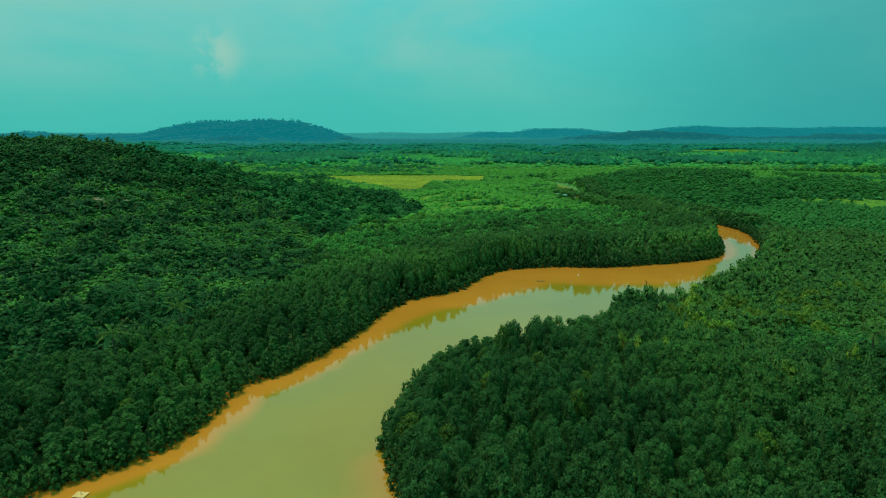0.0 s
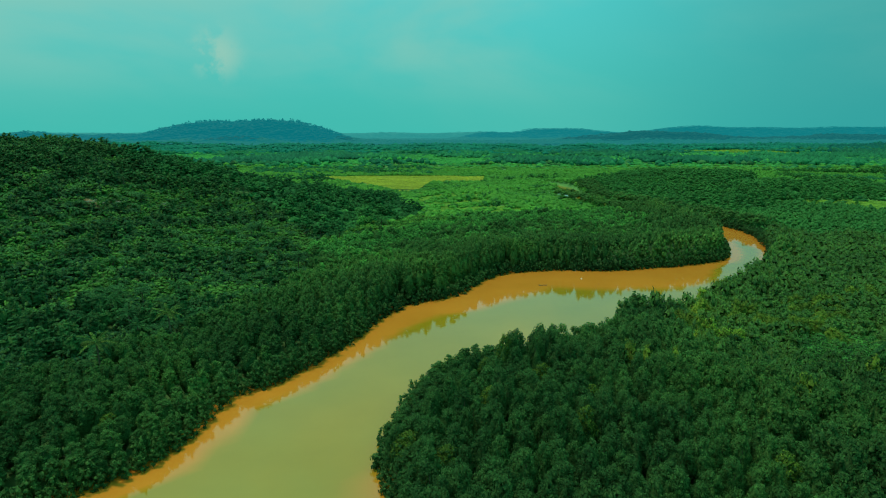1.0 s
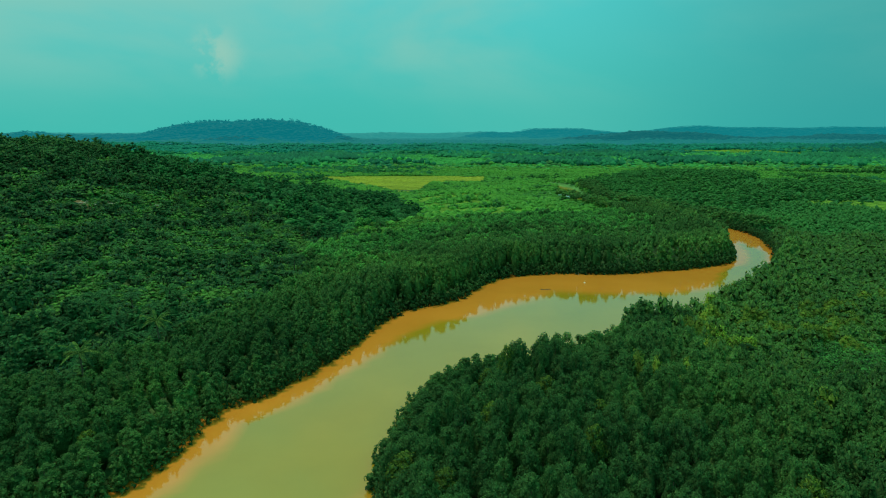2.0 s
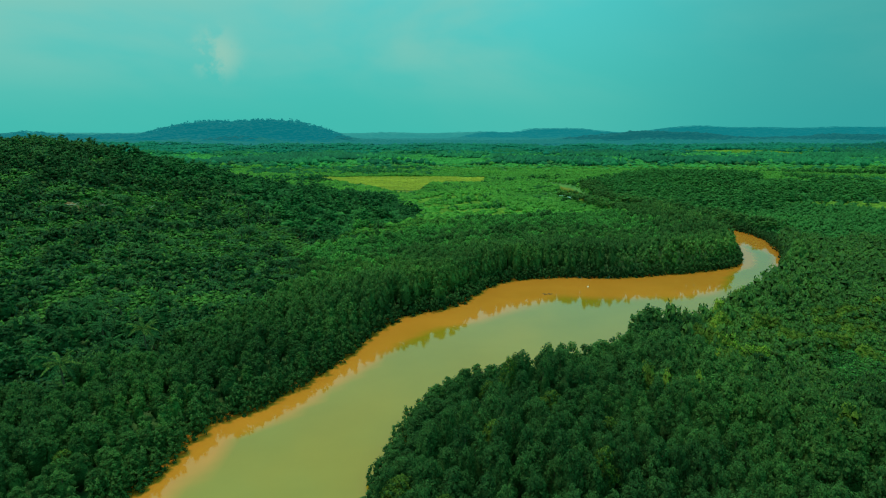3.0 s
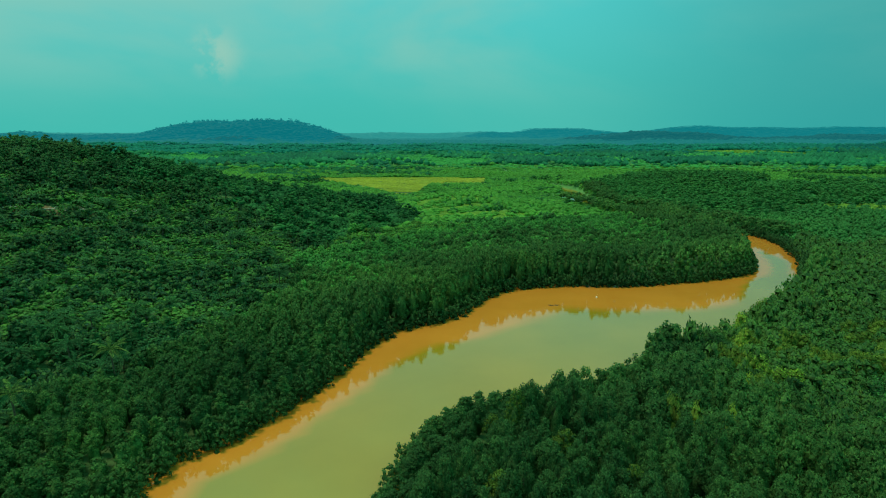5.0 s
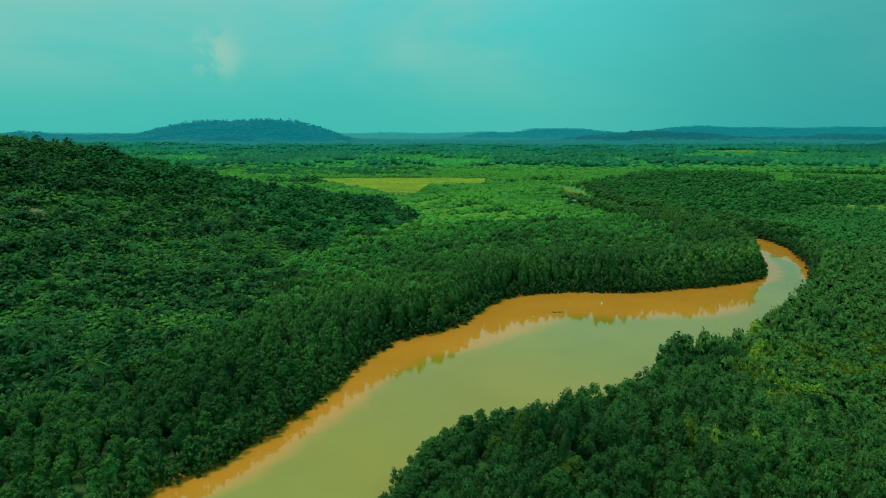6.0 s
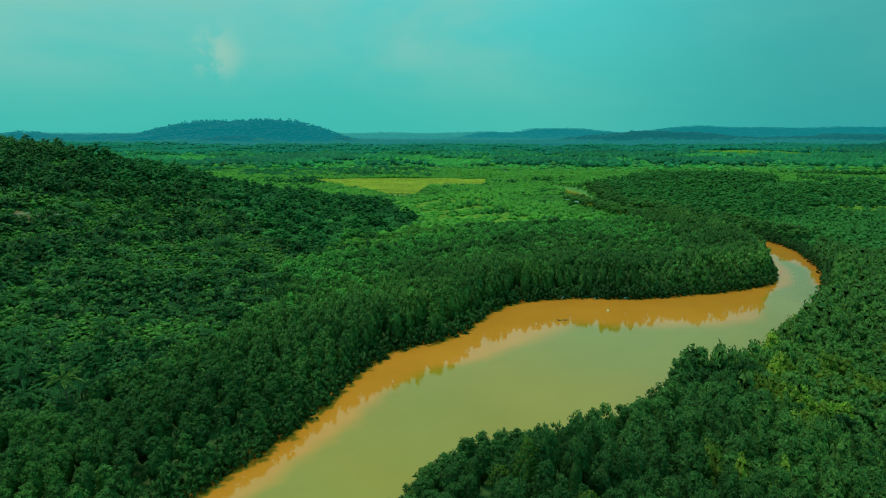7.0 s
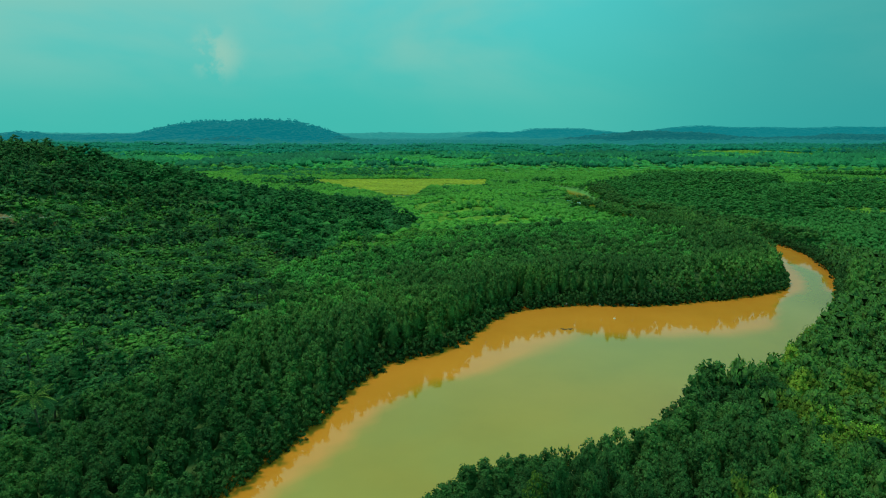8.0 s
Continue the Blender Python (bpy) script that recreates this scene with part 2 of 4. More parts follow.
# ---------------------------------------------------------------- the lie of the land
def spline(points, steps=10):
    """A smooth line through control points of the plan."""
    p = np.array([points[0], *points, points[-1]], float)
    out = []
    for i in range(1, len(p) - 2):
        a, b, c, d = p[i - 1:i + 3]
        for u in np.linspace(0, 1, steps, endpoint=False):
            out.append(0.5 * (2 * b + (c - a) * u + (2 * a - 5 * b + 4 * c - d) * u * u + (3 * b - a - 3 * c + d) * u ** 3))
    out.append(p[-2])
    return np.array(out)


WEST_BANK = spline([(-190, 20), (-120, 48), (-80, 68), (-57, 88), (-47, 96.8), (-43.2, 105), (-42, 116), (-40, 125), (-32.5, 134), (-27, 146), (-22.5, 155), (-19, 169), (-12, 188), (4, 201), (19, 228),
                    (38, 237), (62, 237), (88, 244), (105, 251), (115, 259), (123, 274), (130, 296), (134, 322), (131, 362), (117, 422), (103, 470), (98, 512), (97, 542), (106, 574), (92, 640)])
EAST_BANK = spline([(-190, -30), (-110, 0), (-50, 22), (-13, 50), (-4.5, 79), (-8, 97), (-7.4, 112.5), (0.8, 136.3), (18, 145.3), (33, 146),
                    (42, 160), (49, 168), (63, 174), (78, 188), (115, 230), (140, 270), (150, 296), (156, 318), (155, 342), (145, 370), (127, 430), (112, 474), (114, 520), (118, 575), (104, 645)])
RIVER = np.vstack([WEST_BANK, EAST_BANK[::-1]])


def inside(poly, x, y):
    hit = np.zeros(x.shape, bool)
    px, py = np.asarray(poly, float).T
    for i in range(len(px)):
        x0, y0, x1, y1 = px[i - 1], py[i - 1], px[i], py[i]
        if y0 != y1:
            hit ^= ((y0 > y) != (y1 > y)) & (x < (x1 - x0) * (y - y0) / (y1 - y0) + x0)
    return hit


def to_line(line, x, y):
    best = np.full(x.shape, 1e12)
    for (x0, y0), (x1, y1) in zip(line[:-1], line[1:]):
        dx, dy = x1 - x0, y1 - y0
        u = np.clip(((x - x0) * dx + (y - y0) * dy) / (dx * dx + dy * dy + 1e-9), 0, 1)
        best = np.minimum(best, (x - x0 - u * dx) ** 2 + (y - y0 - u * dy) ** 2)
    return np.sqrt(best)


def from_river(x, y):
    """Metres from the water's edge, below zero on the water."""
    d = np.full(x.shape, 999.0)
    near = (np.abs(x) < 330) & (y < 900) & (y > -130)
    nx, ny = x[near], y[near]
    e = np.minimum(to_line(WEST_BANK, nx, ny), to_line(EAST_BANK, nx, ny))
    d[near] = np.where(inside(RIVER, nx, ny), -e, e)
    return d


def smooth(a, b, v):
    u = np.clip((v - a) / (b - a), 0, 1)      # also falls, where a > b
    return u * u * (3 - 2 * u)


def waves(x, y, size, seed):
    """Gentle unevenness between -1 and 1."""
    r = np.random.RandomState(seed)
    v = 0
    for k in range(6):
        a, f, s = r.uniform(0, 6.28), r.uniform(0.6, 1.7) * 6.28 / size, r.uniform(0, 6.28)
        v = v + np.sin((x * math.cos(a) + y * math.sin(a)) * f + s)
    return v / 6 * 1.6


# hills: centre x, y, height, half-widths
NEAR_HILL = (-218, 327, 43, 74, 112)
MOUNTAIN = (-905, 2950, 96, 300, 260)
HILLS = [(-77, 386, 10, 40, 40), (250, 590, 9, 85, 70),
         (-1560, 2950, 34, 150, 220), (-2000, 3000, 40, 110, 220), (-2100, 3600, 26, 600, 300), (-1500, 2300, 8, 400, 200),
         (300, 4200, 44, 110, 250), (590, 4200, 46, 110, 250), (860, 4150, 62, 170, 250), (1190, 2950, 36, 130, 160), (790, 2950, 34, 150, 150), (970, 2900, 22, 120, 150), (1560, 4100, 68, 300, 250), (1190, 1530, 17, 170, 130),
         (2250, 4100, 58, 380, 260), (3000, 4000, 66, 380, 260), (1900, 2700, 26, 260, 200), (1750, 3050, 20, 200, 200), (700, 1500, 5, 200, 150)]


def rim(y):
    """The farthest land rises and closes the horizon."""
    return 43 * smooth(4350, 4780, y)


def land(x, y, d=None):
    """Height of the ground."""
    z = 0.7 + 0.35 * waves(x, y, 60, 3)
    for (cx, cy, h, sx, sy), steep in ((NEAR_HILL, 1.32), (MOUNTAIN, 1.9)):
        z = z + h * np.exp(-(((x - cx) / sx) ** 2 / 2 + ((y - cy) / sy) ** 2 / 2) ** steep)
    for cx, cy, h, sx, sy in HILLS:
        z = z + h * np.exp(-((x - cx) / sx) ** 2 / 2 - ((y - cy) / sy) ** 2 / 2)
    rise = smooth(3, 20, z)
    z = z + rise * (1.5 * waves(x, y, 55, 5) + 0.7 * waves(x, y, 21, 6))
    z = z + rim(y)
    far = smooth(900, 2500, y)
    z = z + far * 4 * waves(x, y, 520, 8)
    d = from_river(x, y) if d is None else d
    return np.where(d < 6, -2.2 + (z + 2.2) * smooth(-1.5, 4.5, d), z)


def build(name, verts, faces, mat, smooth_shade=False, parent=None, inner=None, inner_mat=None, normals=None):
    me = bpy.data.meshes.new(name)
    verts, faces = np.asarray(verts, np.float32), np.asarray(faces, np.int32)
    k = faces.shape[1]
    me.vertices.add(len(verts))
    me.vertices.foreach_set("co", verts.ravel())
    me.loops.add(faces.size)
    me.loops.foreach_set("vertex_index", faces.ravel())
    me.polygons.add(len(faces))
    me.polygons.foreach_set("loop_start", np.arange(0, faces.size, k, dtype=np.int32))
    me.polygons.foreach_set("use_smooth", np.full(len(faces), smooth_shade or normals is not None))
    me.materials.append(mat)
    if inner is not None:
        me.materials.append(inner_mat or INNER_LEAVES)
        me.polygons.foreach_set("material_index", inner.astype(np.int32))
    me.update(calc_edges=True)
    if normals is not None:                     # leaf masses are rounded, not faceted
        me.attributes.new("custom_normal", "FLOAT_VECTOR", "POINT").data.foreach_set("vector", np.asarray(normals, np.float32).ravel())
    ob = new(name, me)
    ob.parent = parent
    return ob


def steps(*runs):
    return np.unique(np.concatenate([np.arange(a, b, s, dtype=float) for a, b, s in runs]))


def sheet(xs, ys):
    gx, gy = np.meshgrid(xs, ys)
    i = np.arange(gx.size).reshape(gx.shape)
    f = np.stack([i[:-1, :-1], i[:-1, 1:], i[1:, 1:], i[1:, :-1]], -1).reshape(-1, 4)
    return gx.ravel(), gy.ravel(), f


gx, gy, gf = sheet(steps((-4800, -300, 90), (-300, 340, 4.0), (340, 4801, 90)), steps((-900, -60, 60), (-60, 460, 4.0), (460, 760, 10), (760, 4801, 70)))
ground = build("ground", np.stack([gx, gy, land(gx, gy)], -1), gf, EARTH, True)
mid_x, mid_y = gx[gf].mean(1), gy[gf].mean(1)
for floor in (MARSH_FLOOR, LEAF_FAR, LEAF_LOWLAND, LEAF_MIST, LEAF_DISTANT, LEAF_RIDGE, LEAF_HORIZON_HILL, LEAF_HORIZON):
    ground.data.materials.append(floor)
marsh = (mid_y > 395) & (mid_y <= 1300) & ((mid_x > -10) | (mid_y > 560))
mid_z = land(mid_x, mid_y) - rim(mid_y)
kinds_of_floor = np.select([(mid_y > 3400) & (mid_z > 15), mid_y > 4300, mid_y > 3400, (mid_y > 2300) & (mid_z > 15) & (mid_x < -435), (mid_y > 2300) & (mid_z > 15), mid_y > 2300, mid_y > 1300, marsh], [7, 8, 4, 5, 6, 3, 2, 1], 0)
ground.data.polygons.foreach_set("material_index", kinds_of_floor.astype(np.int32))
tagged(ground, "dark soil and undergrowth of the river plain and hills", "ground", kind="structure")

gx, gy, gf = sheet(steps((-330, 180, 3.0)), steps((-60, 660, 3.0)))
wet = (from_river(gx, gy) < 4.5)[gf].all(1)
used, back = np.unique(gf[wet], return_inverse=True)
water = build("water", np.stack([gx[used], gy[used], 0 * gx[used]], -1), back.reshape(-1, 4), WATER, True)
wx, wy = gx[used], gy[used]
run = np.hypot(wx - 1, wy - 33)               # orange bands paint the tree reflections along the banks; the east point's is sediment
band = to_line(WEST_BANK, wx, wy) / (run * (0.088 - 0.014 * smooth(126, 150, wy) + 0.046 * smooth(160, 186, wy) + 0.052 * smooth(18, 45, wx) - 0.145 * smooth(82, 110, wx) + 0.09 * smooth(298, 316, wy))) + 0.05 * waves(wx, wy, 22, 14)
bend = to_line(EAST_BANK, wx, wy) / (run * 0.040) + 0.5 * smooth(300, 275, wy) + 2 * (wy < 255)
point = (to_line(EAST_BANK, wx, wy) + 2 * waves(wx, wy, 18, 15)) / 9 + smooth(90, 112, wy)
orange_bands = np.max([smooth(1.0, 0.72, band), smooth(1.0, 0.72, bend), 0.6 * smooth(1.0, 0.1, point)], axis=0)
orange_bands = orange_bands * smooth(480, 440, wy)
water.data.attributes.new("silt_and_reflection", "FLOAT", "POINT").data.foreach_set("value", orange_bands.astype(np.float32))
tagged(water, "still muddy orange-brown river water", "river", kind="structure")


# ---------------------------------------------------------------- leaves and crowns
def unit(v):
    return v / (np.linalg.norm(v, axis=-1, keepdims=True) + 1e-9)


def facing(corners, normals):
    """Triangles wound so that they face along their normals: six numbers a corner, place and normal."""
    g = np.cross(corners[:, 1] - corners[:, 0], corners[:, 2] - corners[:, 0])
    turn = (g * normals.mean(1)).sum(1) < 0
    corners[turn], normals[turn] = corners[turn][:, ::-1], normals[turn][:, ::-1]
    return np.concatenate([corners, unit(normals)], 2)


def leaves(rng, centres, outward, soft, size, lift=0.10, wild=0.45):
    """One pointed spray of leaves for each centre, three corners each."""
    k = len(centres)
    n = unit(outward + rng.normal(0, wild, (k, 3)) + np.array([0, 0, lift]))
    a = unit(np.cross(n, rng.normal(0, 1, (k, 3))))
    b = np.cross(n, a)
    s = (size * rng.uniform(0.65, 1.35, k))[:, None]
    q = np.stack([centres - a * s * 0.5 + b * s * 0.36, centres + a * s * 0.65, centres - a * s * 0.5 - b * s * 0.36], 1)
    shade = unit(soft + rng.normal(0, 0.20, (k, 3)))
    return facing(q, np.repeat(shade[:, None], 3, 1))


def ball(detail):
    bm = bmesh.new()
    bmesh.ops.create_icosphere(bm, subdivisions=detail, radius=1.0)
    v = np.array([list(w.co) for w in bm.verts])
    f = np.array([[w.index for w in q.verts] for q in bm.faces])
    bm.free()
    return v, f


BALLS = {k: ball(k) for k in (1, 2)}
BALLS[0] = (np.array([(1, 0, 0), (0, 1, 0), (-1, 0, 0), (0, -1, 0), (0, 0, 1), (0, 0, -1)], float),
            np.array([(0, 1, 4), (1, 2, 4), (2, 3, 4), (3, 0, 4), (1, 0, 5), (2, 1, 5), (3, 2, 5), (0, 3, 5)]))


def crown(rng, count, height, width, low=0.2, lobes=8, peaked=0.62, core=1, cover=1.0, solid=0, tuft=(0.15, 0.24), up=0.25):
    """Leaf sprays round a cluster of tufts, over an uneven inner mass; the tree stands at the origin. First the sprays, then the inner faces."""
    at = (np.arange(lobes) + rng.uniform(0.1, 0.9, lobes)) / lobes
    zc = height * (low + (0.91 - low) * at)
    bulge = np.sqrt(np.clip(1 - at ** (3.0 - 2 * peaked), 0, 1))
    reach = width * 0.5 * bulge * rng.uniform(0.45, 0.88, lobes)
    turn = np.arange(lobes) * 2.4 + rng.uniform(0, 1.2, lobes)
    c = np.stack([reach * np.cos(turn), reach * np.sin(turn), zc], 1)
    r = width * rng.uniform(*tuft, lobes) * (1.1 - 0.2 * at)
    tall_tuft = np.array([1, 1, 1.02])
    pick = rng.choice(lobes, count, p=(r ** 2) / (r ** 2).sum())
    way = rng.normal(0, 1, (count, 3))
    way[:, 2] += 0.45
    way = unit(way)
    p = c[pick] + way * (r[pick] * rng.uniform(0.80, 1.10, count))[:, None] * tall_tuft
    p[:, 2] = np.clip(p[:, 2], 0.15, height * 1.06)
    heart = np.array([0, 0, height * (low + 1) * 0.48])
    spread = np.array([width * 0.5, width * 0.5, height * (1 - low) * 0.5])
    size = math.sqrt(0.98 * cover * width * height * (1 - low) / count / 0.42)
    q = [leaves(rng, p, way, way + 0.55 * unit((p - heart) / spread) + np.array([0, 0, up]), size)]
    if solid:                                   # closed inner foliage of each tuft
        bv, bf = BALLS[0]
        for k in range(lobes):
            lump = solid + 0.10 * rng.normal(0, 1, len(bv)).clip(-1.5, 1.5)
            v = bv * lump[:, None] * r[k] * tall_tuft + c[k]
            n = unit(bv + 0.4 * unit((v - heart) / spread) + np.array([0, 0, up]))
            q.append(facing(v[bf], n[bf]))
    if core:
        v, f = BALLS[core]
        lump = 1 + 0.16 * rng.normal(0, 1, len(v)).clip(-1.5, 1.5)
        inner = v * lump[:, None] * np.array([width * 0.31, width * 0.31, height * 0.40])
        inner[:, 2] += height * 0.43
        q.append(facing(inner[f], v[f]))
    return np.concatenate(q)


def toned(ob, values):
    """Each plant's own shade of green, plus any haze painted in."""
    ob.data.attributes.new("tone", "FLOAT", "POINT").data.foreach_set("value", np.asarray(values, np.float32))


def forest(name, x, y, z, tall, wide, shapes, mat, rng, tone=None, inner_mat=None):
    """Many crowns in one mesh: shapes are unit crowns (height 1, width 1), and how many of their faces are inner ones."""
    shapes, cores = shapes
    kind = rng.randint(0, len(shapes), len(x))
    turn = rng.uniform(0, 6.283, len(x))
    parts, ways = [], []
    for k, q in enumerate(shapes):
        s = kind == k
        if s.any():
            c, n = np.cos(turn[s])[:, None, None], np.sin(turn[s])[:, None, None]
            w, h = wide[s][:, None, None], tall[s][:, None, None]
            vx, vy, vz, nx, ny, nz = (q[None, :, :, i] for i in range(6))
            parts.append(np.stack([(vx * c - vy * n) * w + x[s][:, None, None], (vx * n + vy * c) * w + y[s][:, None, None], vz * h + z[s][:, None, None]], -1).reshape(-1, 3))
            ways.append(np.stack([nx * c - ny * n, nx * n + ny * c, nz + 0 * c], -1).reshape(-1, 3))
    v = np.concatenate(parts)
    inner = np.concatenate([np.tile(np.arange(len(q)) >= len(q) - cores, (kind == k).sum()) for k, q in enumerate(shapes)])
    ob = build(name, v, np.arange(len(v)).reshape(-1, 3), mat, inner=inner, inner_mat=inner_mat, normals=np.concatenate(ways))
    tone = rng.uniform(0, 1, len(x)) if tone is None else tone
    toned(ob, np.concatenate([np.repeat(tone[kind == k], q.shape[0] * 3) for k, q in enumerate(shapes)]))
    return ob


def unit_crowns(seed, count, variants=6, height=9.0, width=4.2, **more):
    rng = np.random.RandomState(seed)
    made = [crown(rng, count, height, width, **more) / np.array([width, width, height, 1, 1, 1]) for _ in range(variants)]
    return made, len(made[0]) - count


def palm_crowns(seed, fronds=13, pairs=5, variants=6, stem=0.35):
    """Unit crowns of feather palms: arching fronds with toothed edges over a dark heart."""
    rng = np.random.RandomState(seed)
    made = []
    for _ in range(variants):
        tri, way = [], []
        for i in range(fronds):
            a, rise, fall = i * 2.4 + rng.uniform(-0.3, 0.3), rng.uniform(0.25, 1.0), rng.uniform(0.75, 1.15)
            out, side = np.array([math.cos(a), math.sin(a), 0]), np.array([-math.sin(a), math.cos(a), 0])
            u = np.linspace(0, 1, pairs + 1)
            rib = out * (0.5 * u * (1 - 0.15 * u))[:, None] + np.array([0, 0, 1]) * (stem + 0.55 * (rise * u - fall * u * u))[:, None]
            for k in range(pairs):
                w = 0.115 * math.sin(3.0 * (0.15 + 0.8 * (k + 0.5) / pairs))
                for e in (-1, 1):
                    tip = (rib[k] + rib[k + 1]) / 2 + out * 0.05 + side * e * w - np.array([0, 0, 0.07])
                    tri.append([rib[k], rib[k + 1], tip])
                    way.append([out * 0.35 + side * e * 0.5 + np.array([0, 0, 1.0])] * 3)
        v, f = BALLS[0]
        heart = v * np.array([0.16, 0.16, stem * 0.6]) + np.array([0, 0, stem * 0.45])
        made.append(np.concatenate([facing(np.array(tri), np.array(way)), facing(heart[f], v[f])]))
    return made, 8


def domes(seed, sprays=0, variants=8, skirted=True):
    """Unit crowns far off: an uneven rounded cap over a ragged skirt, and a few sprays."""
    rng = np.random.RandomState(seed)
    made = []
    for _ in range(variants):
        ring = np.arange(6) * 1.047 + rng.uniform(-0.3, 0.3, 6)
        base = np.stack([0.5 * np.cos(ring), 0.5 * np.sin(ring), 0 * ring], 1) * rng.uniform(0.7, 1.15, (6, 1)) + np.array([0, 0, 1]) * rng.uniform(0.38, 0.68, (6, 1))
        top = np.array([rng.uniform(-0.15, 0.15), rng.uniform(-0.15, 0.15), rng.uniform(0.85, 1.0)])
        after = np.roll(base, -1, 0)
        foot = (base + after) * np.array([0.5, 0.5, 0.0])
        cap = np.stack([base, after, np.tile(top, (6, 1))], 1)
        skirt = np.stack([base, after, foot], 1)
        mid = np.array([0, 0, 0.25])
        p = unit(rng.normal(0, 1, (sprays, 3)) + np.array([0, 0, 1.2])) * np.array([0.45, 0.45, 0.9])
        made.append(np.concatenate([leaves(rng, p, unit(p), unit(p), 0.42), facing(cap, (cap - mid) * np.array([1, 1, 1.6]))] + [facing(skirt, (skirt - mid) * np.array([1, 1, 0.6]))] * skirted))
    return made, 12 if skirted else 6


def scatter(rng, x0, x1, y0, y1, gap):
    """Uneven, fairly even-spaced spots."""
    xs, ys = np.arange(x0, x1, gap), np.arange(y0, y1, gap * 0.87)
    x, y = np.meshgrid(xs, ys)
    x = x + (np.arange(len(ys)) % 2)[:, None] * gap * 0.5
    x = x + rng.uniform(-0.38, 0.38, x.shape) * gap
    y = y + rng.uniform(-0.38, 0.38, y.shape) * gap
    return x.ravel(), y.ravel()


def in_view(x, y, spare=12):
    """The wedge of land ahead of the path."""
    return (np.abs(x) < 0.725 * (y - 5) + spare) & (y > 62) | (np.abs(x) < 58) & (y > -32) & (y < 66)


BELT = [(-200, 40), (-130, 86), (-78, 130), (-66, 149), (-52, 172), (-45, 192), (-43, 222), (-55, 262), (-38, 318), (-12, 345), (30, 362), (75, 372), (105, 385),
        (140, 380), (140, 250), (60, 180), (10, 120), (-30, 60), (-160, 0)]
MEADOWS = [[(-165, 716), (-100, 640), (-47, 553), (-37, 527), (-19, 553), (-10, 627), (41, 634), (50, 716), (-30, 728)],
           [(238, 458), (262, 425), (285, 392), (420, 350), (500, 440), (300, 458)],
           [(560, 1560), (690, 1240), (820, 1250), (720, 1580)]]
MOTTLED = [(-20, 525), (-16, 440), (-8, 392), (6, 380), (30, 370), (58, 385), (56, 410), (36, 445), (32, 515)]
WOODS = [[(-139, 318), (-120, 340), (-99, 338), (-77, 303), (-49, 296), (-30, 320), (-12, 350), (-32, 433), (-62, 484), (-90, 500), (-135, 480), (-170, 400), (-165, 340)],
         [(112, 415), (132, 420), (160, 368), (180, 392), (205, 430), (250, 470), (238, 520), (262, 560), (300, 600), (240, 650), (180, 650), (140, 575), (124, 500)],
         [(228, 472), (300, 470), (430, 480), (480, 540), (300, 540)]]


def in_any(polys, x, y):
    hit = np.zeros(x.shape, bool)
    for p in polys:
        hit |= inside(p, x, y)
    return hit


def in_woods(x, y):
    return in_any(WOODS, x + 8 * waves(x, y, 60, 41), y + 8 * waves(x, y, 60, 42))


def branchwork(height, lean, seed):
    """Tapered trunk with limbs and arched prop roots."""
    rng = random.Random(seed)
    bm = bmesh.new()

    def limb(a, b, r0, r1, sides=5):
        a, b = Vector(a), Vector(b)
        q = (b - a).to_track_quat("Z", "Y")
        rings = []
        for p, r in ((a, r0), (a.lerp(b, 0.5) + Vector((0, 0, 0.06)), (r0 + r1) / 2), (b, r1)):
            rings.append([bm.verts.new(p + q @ Vector((r * math.cos(6.283 * i / sides), r * math.sin(6.283 * i / sides), 0))) for i in range(sides)])
        for u, v in zip(rings[:-1], rings[1:]):
            for i in range(sides):
                bm.faces.new((u[i], u[(i + 1) % sides], v[(i + 1) % sides], v[i]))

    top = Vector((lean, lean * 0.4, height * 0.8))
    limb((0, 0, 0.4), top, 0.16, 0.05)
    for k in range(6):
        a = k * 2.4 + rng.uniform(0, 1)
        f = rng.uniform(0.3, 0.75)
        s = Vector((0, 0, 0.4)).lerp(top, f)
        limb(s, s + Vector((math.cos(a) * 1.3, math.sin(a) * 1.3, rng.uniform(0.6, 1.5))), 0.07, 0.02, 4)
    for k in range(5):
        a = k * 1.26 + rng.uniform(0, 0.5)
        limb((0, 0, 1.1), (math.cos(a) * 0.9, math.sin(a) * 0.9, -0.9), 0.05, 0.035, 4)
    return bm


def part(name, bm, mat, parent, label=""):
    me = bpy.data.meshes.new(name)
    bm.to_mesh(me)
    bm.free()
    me.materials.append(mat)
    ob = new(name, me)
    ob.parent = parent
    return tagged(ob, label)


def mangrove_tree(seed, height, width, mat, label, low, count=1350):
    rng = np.random.RandomState(seed)
    tree = new("mangrove_tree")
    part("trunk", branchwork(height, rng.uniform(-0.5, 0.5), seed), BARK, tree)
    q = crown(rng, count, height, width, low=low, lobes=30, core=1, cover=1.7, solid=0.58, tuft=(0.10, 0.155))
    c = build("crown", q[..., :3].reshape(-1, 3), np.arange(len(q) * 3).reshape(-1, 3), mat, parent=tree, inner=np.arange(len(q)) >= count, normals=q[..., 3:].reshape(-1, 3))
    toned(c, np.full(len(q) * 3, 0.52))
    return tagged(tree, label, "tree", "mangroves along the river")


